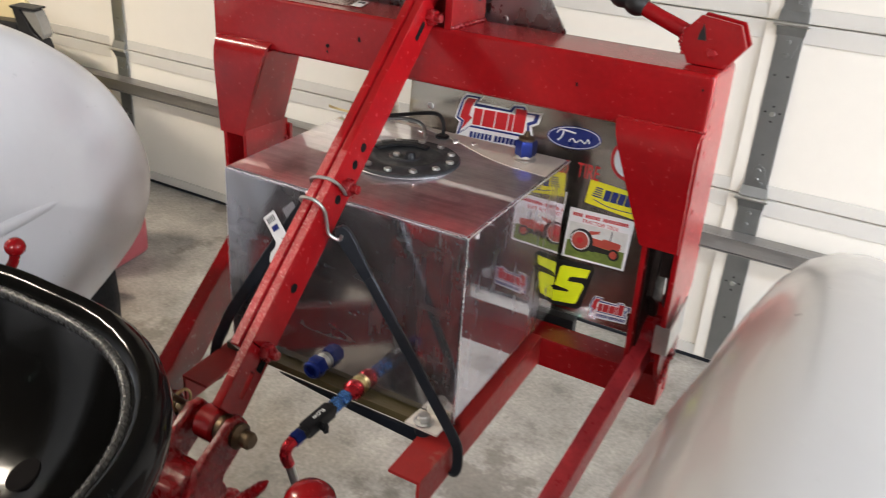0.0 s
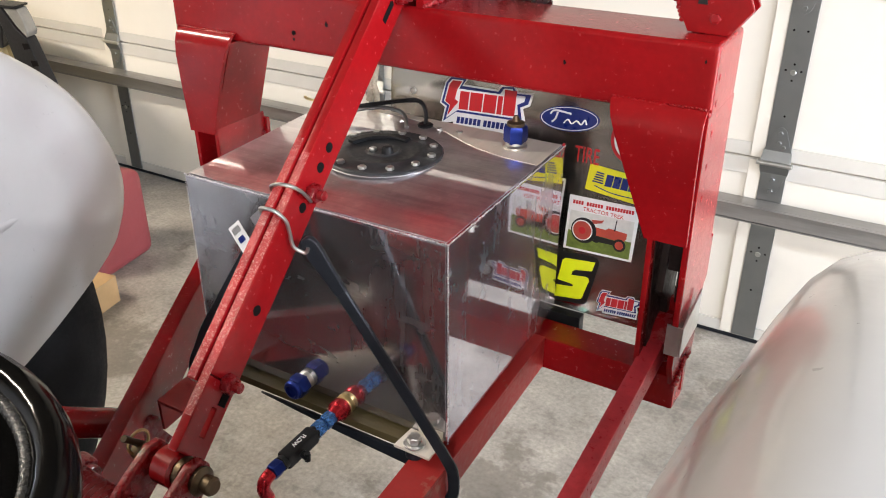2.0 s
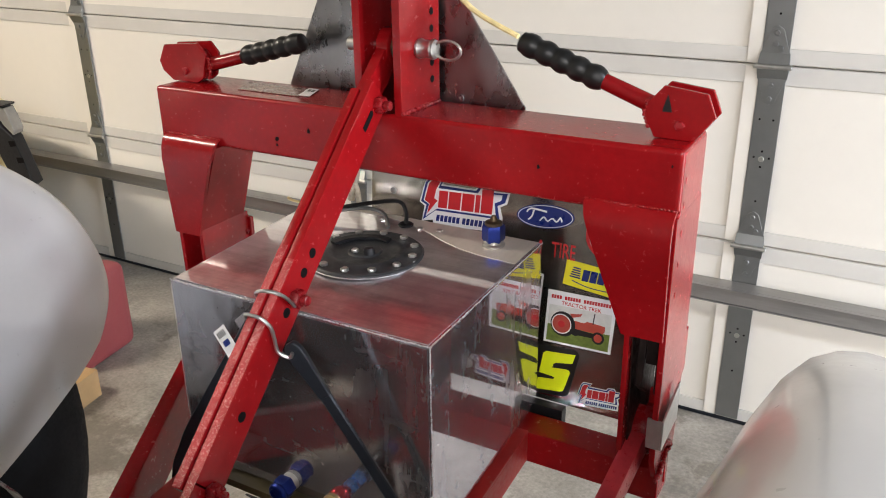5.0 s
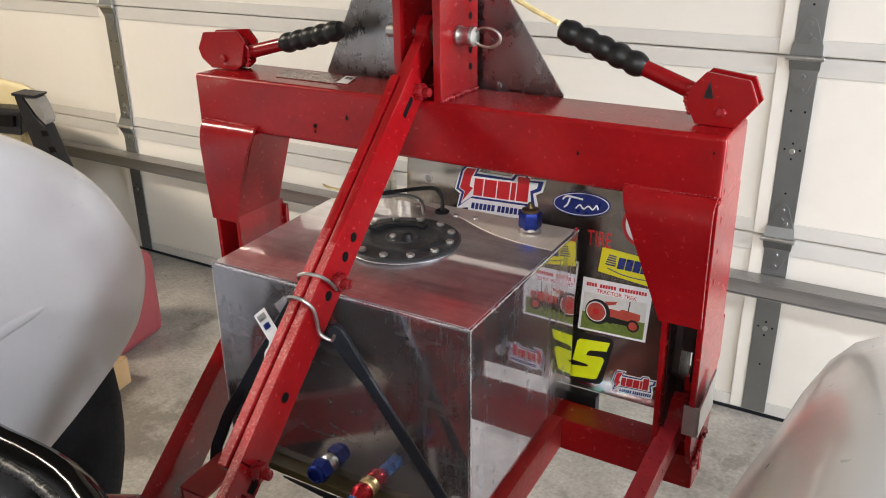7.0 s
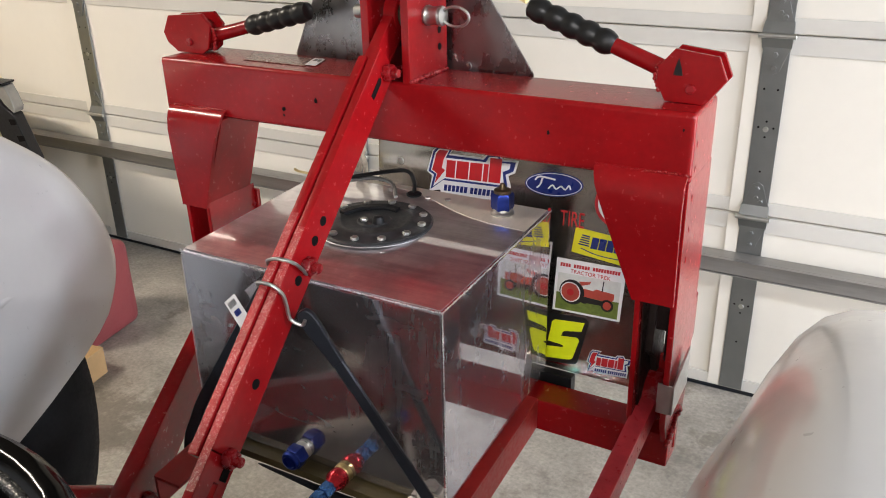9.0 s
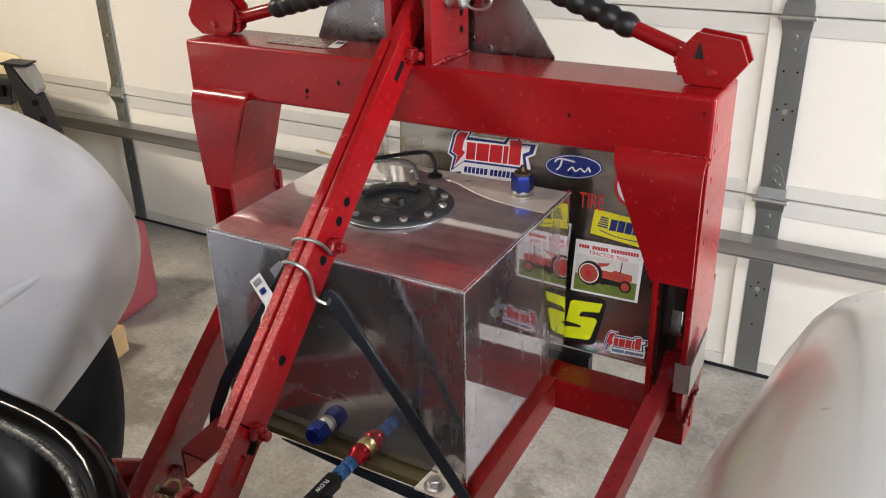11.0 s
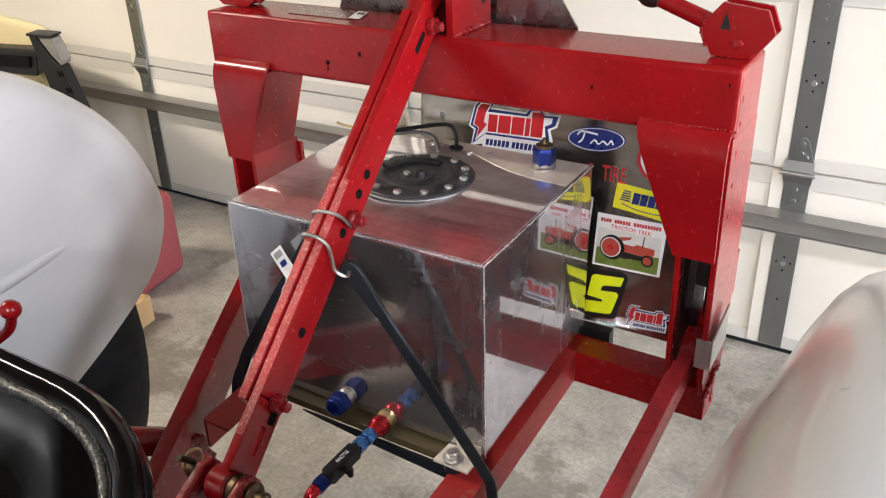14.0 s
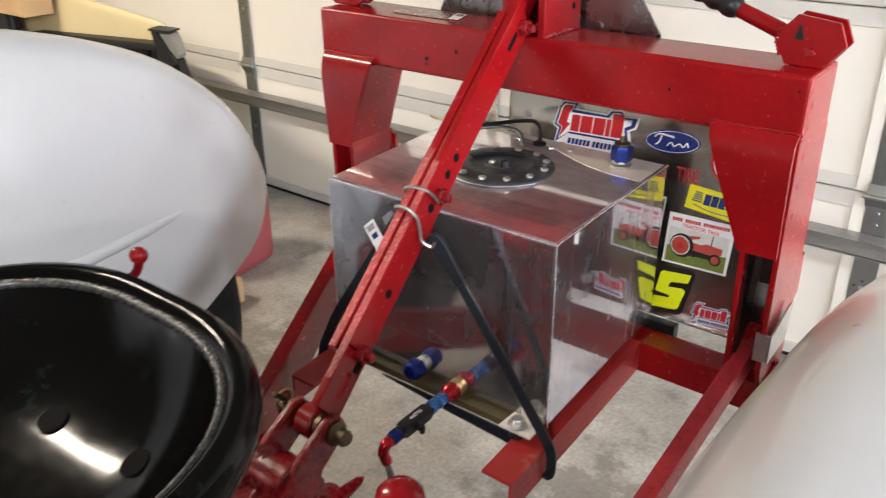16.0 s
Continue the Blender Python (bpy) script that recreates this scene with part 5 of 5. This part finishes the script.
for d, u, hl, hw in ((0.305, 0.000, 0.016, 0.0040), (-0.196, -0.012, 0.008, 0.006)):
    p = LB + LD * d + LU * u
    part("bar_slot", slab([p + V(0.0064, 0, 0) + LD * a + LU * b for a, b in ((-hl, -hw), (hl * 0.8, -hw), (hl, 0), (hl * 0.8, hw), (-hl, hw))], (0.0006, 0, 0), 0), DARK, lk_)
# eye at the mast end
pe = V(-0.656, PY, PZ)
part("link_eye", lathe(pe - V(0.011, 0, 0), pe + V(1, 0, 0), [(0, 0.0235), (0.0015, 0.0255), (0.0185, 0.0255), (0.020, 0.0235), (0.0201, 0.0185), (0.018, 0.0180)], 32), RED, lk_, "red forged link eye")
part("link_neck", bar(LB + LD * 0.29 + V(-0.012, 0, 0), pe + V(-0.001, -0.014, -0.012), 0.0165, 0.038, LU, 0.004), RED, lk_)
part("eye_bush", lathe(pe + V(0.006, 0, 0), pe + V(1, 0, 0), [(0, 0.0172), (0.009, 0.0172), (0.0095, 0.0150), (0.0225, 0.0150)], 24), BRONZE, lk_, "bronze bush")
# rocker casting with the pin at the tractor end
q0 = LB - LD * 0.262
PV = V(-0.635, q0.y - 0.010, q0.z - 0.012)
part("link_boss", lathe(PV + V(0.006, 0, 0), PV + V(1, 0, 0), [(0, 0.018), (0.003, 0.0205), (0.025, 0.0205), (0.028, 0.018)], 28), RED, lk_, "red round boss")
part("boss_bush", lathe(PV + V(0.034, 0, 0), PV + V(1, 0, 0), [(0, 0.0165), (0.002, 0.0175), (0.0085, 0.0175), (0.0095, 0.0155), (0.011, 0.0155)], 24), BRONZE, lk_, "greasy bronze bush")
ear_line = [(0.019, 0.006), (0.010, 0.019), (-0.006, 0.020), (-0.050, -0.006), (-0.085, -0.040), (-0.088, -0.10), (-0.040, -0.10), (-0.022, -0.042), (0.014, -0.016)]
rk = part("rocker", joined(
    slab([PV + V(0.0445, y, z) for y, z in ear_line], (0.012, 0, 0), 0.004, 3),
    slab([PV + V(-0.001, y, z) for y, z in ear_line], (-0.012, 0, 0), 0.004, 3),
    cyl(PV + V(-0.062, -0.060, -0.040), PV + V(0.048, -0.060, -0.040), 0.024, 22),
    box(PV.x - 0.004, PV.x + 0.048, PV.y - 0.090, PV.y - 0.034, PV.z - 0.10, PV.z - 0.022, 0.008, 3),
    cyl(PV + V(-0.085, -0.035, -0.062), PV + V(0.056, -0.035, -0.062), 0.016, 18),
    box(PV.x - 0.060, PV.x + 0.052, PV.y - 0.12, PV.y - 0.055, PV.z - 0.115, PV.z - 0.050, 0.010, 3)), RED_CAST, trc, "red cast draft-control rocker")
part("rocker_pin", cyl(PV + V(-0.032, 0, 0), PV + V(0.062, 0, 0), 0.010, 20), BRONZE, rk, "greasy steel pin")
part("pin_head", lathe(PV + V(0.0565, 0, 0), PV + V(1, 0, 0), [(0, 0.0145), (0.005, 0.0155), (0.007, 0.0125), (0.009, 0.0100), (0.019, 0.0102), (0.022, 0.0078)], 24), BRONZE, rk)
part("linch_ring", tube([PV + V(-0.027, 0.013 * math.cos(a), 0.013 * math.sin(a) + 0.012) for a in (0.3 * k for k in range(22))], 0.0018, 6, 2), BRASS, rk, "yellow zinc linch pin ring")
part("linch_pin", cyl(PV + V(-0.027, -0.016, 0.028), PV + V(-0.027, 0.020, -0.012), 0.004, 10), BRONZE, rk)
# rough threaded yoke and the coil springs below it
thread = [(0, 0.018)]
for k in range(13):
    thread += [(0.004 + 0.007 * k, 0.0195), (0.0075 + 0.007 * k, 0.0225)]
part("yoke_thread", lathe(PV + V(-0.085, -0.052, -0.028), PV + V(0.2, -0.060, -0.046), thread + [(0.098, 0.018)], 22), RED_CAST, rk, "red ridged threaded sleeve")
for row in range(2):
    base = PV + V(-0.120, -0.080 - 0.018 * row, -0.072 - 0.045 * row)
    coil = [base + V(0.0085 * k / 2, 0.024 * math.cos(k * 1.05), 0.024 * math.sin(k * 1.05)) for k in range(40)]
    part("control_spring", tube(coil, 0.0062, 8, 2), RED_CAST, rk, "red coil spring")
part("yoke_fork", joined(bar(PV + V(-0.092, -0.02, -0.02), PV + V(-0.10, -0.07, -0.10), 0.018, 0.026, (1, 0, 0.2), 0.005), cyl(PV + V(-0.115, -0.03, -0.03), PV + V(-0.07, -0.03, -0.03), 0.010, 14)), RED_CAST, rk)
part("yoke_nut", hexnut(PV + V(-0.118, -0.045, -0.030), PV + V(-0.100, -0.046, -0.032), 0.016), RED_CAST, rk)
part("seat_bolt", hexnut(PV + V(0.02, -0.080, -0.045), PV + V(0.02, -0.078, -0.030), 0.012), RED_CAST, rk)
part("rocker_base", hexa([(PV.x - 0.075, PV.y - 0.16, PV.z - 0.26), (PV.x + 0.06, PV.y - 0.16, PV.z - 0.26), (PV.x + 0.05, PV.y - 0.035, PV.z - 0.26), (PV.x - 0.065, PV.y - 0.035, PV.z - 0.26), (PV.x - 0.075, PV.y - 0.16, PV.z - 0.075), (PV.x + 0.06, PV.y - 0.16, PV.z - 0.075), (PV.x + 0.05, PV.y - 0.035, PV.z - 0.085), (PV.x - 0.065, PV.y - 0.035, PV.z - 0.085)], 0.012, 3), RED_CAST, rk, "red cast rocker base")
part("rear_housing", joined(box(-0.80, -0.50, -0.1, PV.y - 0.105, 0.36, PV.z - 0.06, 0.03, 4), box(-0.745, -0.545, PV.y - 0.18, PV.y - 0.06, 0.42, PV.z - 0.09, 0.02, 3)), IRON, trc, "cast-iron hydraulic housing, darkened to paint the shade under the tractor")
part("filler_dome", lathe((-0.467, 0.715, 0.42), (-0.467, 0.715, 2), [(0, 0.020), (0.24, 0.020), (0.25, 0.027), (0.292, 0.0295), (0.306, 0.0265), (0.314, 0.019), (0.318, 0.006)], 24), RED, trc, "red rounded cap")
part("dome_bracket", bar((-0.467, 0.715, 0.44), (-0.52, 0.55, 0.42), 0.05, 0.03), RED_CAST, trc)
part("check_lever", lathe((-0.612, 0.735, 0.610), (-0.549, 0.742, 0.686), [(0, 0.010), (0.04, 0.0095), (0.085, 0.006), (0.097, 0.002)], 12), RED_CAST, trc, "red pointed lever")
part("lever_base", lathe((-0.605, 0.735, 0.600), (-0.605, 0.735, 1), [(0, 0.018), (0.03, 0.019), (0.042, 0.013), (0.046, 0.004)], 18), RED_CAST, trc)

# lower links, lift arm and rod
part("lower_link", bar((-0.2785, 1.285, 0.706), (-0.3145, 0.35, 0.438), 0.026, 0.038, bev=0.006), RED_LIT, trc, "red flat lower link arm")
part("link_ball", lathe((-0.297, 1.285, 0.705), (1, 1.285, 0.705), [(0, 0.030), (0.008, 0.036), (0.030, 0.036), (0.036, 0.030)], 24), RED_CAST, trc)
part("lower_link", bar((-1.038, 1.285, 0.710), (-0.668, 0.35, 0.432), 0.026, 0.082, bev=0.004), RED, trc, "red flat lower link arm")
part("link_ball", lathe((-1.05, 1.285, 0.705), (1, 1.285, 0.705), [(0, 0.030), (0.008, 0.036), (0.030, 0.036), (0.036, 0.030)], 24), RED_CAST, trc)
part("lift_arm", lathe((-1.041, 0.717, 0.635), (-0.891, 0.887, 0.575), [(0, 0.024), (0.10, 0.023), (0.20, 0.021), (0.235, 0.018)], 20), RED, trc, "red round lift arm")
lj = V(-0.891, 0.887, 0.572)
part("lift_joint", joined(cyl(lj + V(-0.03, 0, 0), lj + V(0.03, 0, 0), 0.022, 20), bar(lj, lj + V(0.0, 0.035, -0.06), 0.018, 0.03)), RED_CAST, trc)
part("lift_rod", cyl(lj, lj + V(-0.07, -0.08, -0.25), 0.012, 14), RED_CAST, trc)
part("position_lever", tube([(-0.955, 0.62, 0.62), (-0.945, 0.66, 0.78), (-0.925, 0.684, 0.842), (-0.900, 0.698, 0.868), (-0.893, 0.702, 0.885)], 0.0062, 10), RED, trc, "red control lever")
part("lever_knob", lathe((-0.893, 0.702, 0.884), (-0.889, 0.715, 1.0), [(0, 0.005), (0.002, 0.008), (0.006, 0.0112), (0.011, 0.0122), (0.016, 0.0108), (0.0205, 0.0065), (0.022, 0.002)], 20), RED, trc, "red ball knob")
part("axle_housing", lathe((-1.28, 0.455, 0.54), (0.0, 0.455, 0.54), [(0, 0.075), (0.36, 0.085), (0.46, 0.15), (0.60, 0.19), (0.68, 0.19), (0.82, 0.15), (0.92, 0.085), (1.28, 0.075)], 28), IRON, trc, "rear axle housing, darkened to paint the shade under the tractor")
# Unseen masses from here to the footplates, added to darken the tank's reflection.
for x0, x1 in ((-1.175, -1.075), (-0.235, -0.135)):
    part("unseen_brake_drum", lathe((x0, 0.455, 0.54), (x1, 0.455, 0.54), [(0, 0.15), (0.006, 0.180), (0.045, 0.186), (0.05, 0.193), (0.06, 0.193), (0.066, 0.185), (0.096, 0.17), (0.1, 0.12)], 36), IRON, trc, "unseen brake drum, added dark for the tank reflection")
part("drawbar", hexa([(-0.70, 0.30, 0.36), (-0.61, 0.30, 0.36), (-0.63, 0.80, 0.335), (-0.68, 0.80, 0.335), (-0.70, 0.30, 0.40), (-0.61, 0.30, 0.40), (-0.63, 0.80, 0.360), (-0.68, 0.80, 0.360)], 0.006), IRON, trc, "unseen drawbar, added dark for the tank reflection")
part("unseen_gearbox", hexa([(-0.86, -0.9, 0.30), (-0.46, -0.9, 0.30), (-0.46, 0.56, 0.27), (-0.86, 0.56, 0.27), (-0.83, -0.9, 0.66), (-0.49, -0.9, 0.66), (-0.49, 0.56, 0.68), (-0.83, 0.56, 0.68)], 0.05, 4), IRON, trc, "unseen gearbox casting, added dark for the tank reflection")
for x0, x1 in ((-1.19, -0.87), (-0.44, -0.12)):
    part("unseen_footplate", box(x0, x1, -1.15, 0.06, 0.42, 0.44, 0.006), IRON, trc, "unseen footplate, added to shade the floor under the tractor")

# ---- things on the floor by the door ----
can = thing("fuel_can", (-2.2, 1.9, 0.0), "faded red plastic fuel can standing on the concrete", "fuel can")
cb = [(-2.40, 1.62, 0.0), (-2.16, 1.745, 0.0), (-2.205, 2.0, 0.0), (-2.46, 1.90, 0.0)]
part("can_body", hexa(cb + [(x * 0.985 + (-2.3) * 0.015 - 0.0, y, 0.30 + (0.03 if i in (0, 3) else 0)) for i, (x, y, _) in enumerate(cb)], 0.035, 4), CAN_RED, can)
part("can_spout", lathe((-2.33, 1.8, 0.315), (-2.33, 1.8, 1), [(0, 0.03), (0.03, 0.03), (0.035, 0.02)], 16), BLACK, can)
bx_ = thing("cardboard_box", (-2.1, 1.68, 0.0), "small brown cardboard box lying on the concrete", "box")
part("box_body", hexa([(-2.00, 1.55, 0.002), (-2.03, 1.70, 0.002), (-2.15, 1.68, 0.002), (-2.13, 1.53, 0.002), (-2.00, 1.55, 0.090), (-2.03, 1.70, 0.090), (-2.15, 1.68, 0.090), (-2.13, 1.53, 0.090)], 0.002), CARD, bx_)

# ---- utility vehicle in the corner ----
car = thing("utility_cart", (-3.2, 1.9, 0.0), "beige utility cart with a black bumper parked by the door", "cart")
part("bonnet", hexa([(-4.4, 1.93, 0.34), (-2.66, 1.93, 0.34), (-3.10, 2.30, 0.34), (-4.4, 2.30, 0.34), (-4.4, 1.97, 0.94), (-2.59, 1.94, 0.818), (-3.00, 2.26, 0.68), (-4.4, 2.26, 0.76)], 0.04, 6), BEIGE, car, "beige moulded bonnet")
part("apron", hexa([(-4.4, 1.90, 0.30), (-2.62, 1.90, 0.30), (-2.68, 1.96, 0.30), (-4.4, 1.96, 0.30), (-4.4, 1.905, 0.60), (-2.66, 1.905, 0.665), (-2.72, 1.97, 0.665), (-4.4, 1.97, 0.60)], 0.03, 4), BEIGE, car, "beige front apron")
part("grille_band", hexa([(-3.50, 1.89, 0.600), (-2.60, 1.87, 0.665), (-2.66, 1.96, 0.665), (-3.50, 1.97, 0.600), (-3.50, 1.90, 0.690), (-2.60, 1.885, 0.748), (-2.66, 1.97, 0.748), (-3.50, 1.98, 0.690)], 0.012, 3), BLACK, car, "black plastic grille band")
for k in range(2):
    x = -3.12 + 0.27 * k
    part("grille_slot", hexa([(x, 1.868, 0.655 + 0.02 * k), (x + 0.22, 1.866, 0.672 + 0.02 * k), (x + 0.22, 1.880, 0.672 + 0.02 * k), (x, 1.882, 0.655 + 0.02 * k), (x, 1.872, 0.690 + 0.02 * k), (x + 0.22, 1.870, 0.707 + 0.02 * k), (x + 0.22, 1.884, 0.707 + 0.02 * k), (x, 1.886, 0.690 + 0.02 * k)], 0.003), DARK, car)
part("corner_guard", joined(
    slab([(-2.588, 1.862, 0.803), (-2.552, 1.862, 0.806), (-2.500, 1.862, 0.742), (-2.455, 1.862, 0.714), (-2.395, 1.862, 0.570), (-2.470, 1.862, 0.520), (-2.540, 1.862, 0.640)], (-0.02, 0.05, 0), 0.006, 3),
    slab([(-2.592, 1.858, 0.800), (-2.474, 1.858, 0.806), (-2.472, 1.858, 0.813), (-2.592, 1.858, 0.809)], (-0.02, 0.06, 0), 0.002)), BLACK, car, "black plastic corner guard")
for x, z in ((-2.462, 0.690), (-2.438, 0.640)):
    part("guard_slot", slab([(x - 0.018, 1.8615, z + 0.010), (x + 0.014, 1.8615, z + 0.014), (x + 0.018, 1.8615, z - 0.002), (x - 0.012, 1.8615, z - 0.008)], (0, -0.002, 0), 0), DARK, car)
part("headlamp", slab([(-2.549, 1.866, 0.800), (-2.479, 1.866, 0.803), (-2.462, 1.866, 0.775), (-2.447, 1.866, 0.735), (-2.457, 1.866, 0.717), (-2.496, 1.866, 0.744)], (-0.02, 0.05, 0), 0.006, 3), LENS, car, "clear headlamp lens")
for k in range(4):
    part("grille_mark", slab([(-3.02 + 0.045 * k, 1.866, 0.668 + 0.0035 * k), (-2.995 + 0.045 * k, 1.866, 0.670 + 0.0035 * k), (-2.99 + 0.045 * k, 1.866, 0.682 + 0.0035 * k), (-3.01 + 0.045 * k, 1.866, 0.680 + 0.0035 * k)], (0, -0.001, 0), 0), YELLOW_INK, car, "small worn yellow mark")
part("side_guard", box(-3.95, -3.57, 1.85, 1.90, 0.58, 0.775, 0.02, 3), BLACK, car, "black side guard")
for x in (-3.95, -3.15):
    part("wheel", lathe((x, 1.97, 0.2), (x, 3, 0.2), [(0, 0.12), (0.0, 0.17), (0.02, 0.2), (0.16, 0.2), (0.18, 0.17)], 28), TYRE, car, "black cart tyre")
carton = thing("cardboard_carton", (-3.55, 1.86, 0.78), "plain brown carton standing on the cart's black guard", "box")
part("carton_body", box(-3.80, -3.33, 1.80, 1.925, 0.776, 0.98, 0.003), CARD, carton)
part("carton_tape", box(-3.80, -3.33, 1.84, 1.88, 0.9805, 0.9815, 0), CORD, carton, "strip of packing tape")
rope = thing("rope_end", (-0.79, 1.35, 0.94), "frayed beige rope end hanging behind the tank", "rope")
part("rope_strand", tube([(-0.785, 1.345, 1.04), (-0.783, 1.343, 0.99), (-0.788, 1.342, 0.962), (-0.795, 1.341, 0.935)], 0.006, 8), CORD_PALE, rope)
part("rope_strand", tube([(-0.788, 1.341, 0.968), (-0.781, 1.340, 0.950), (-0.779, 1.339, 0.934)], 0.0045, 8), CORD_PALE, rope)
part("rope_strand", tube([(-0.787, 1.337, 0.972), (-0.792, 1.334, 0.962), (-0.786, 1.335, 0.955)], 0.005, 8), CORD_PALE, rope)
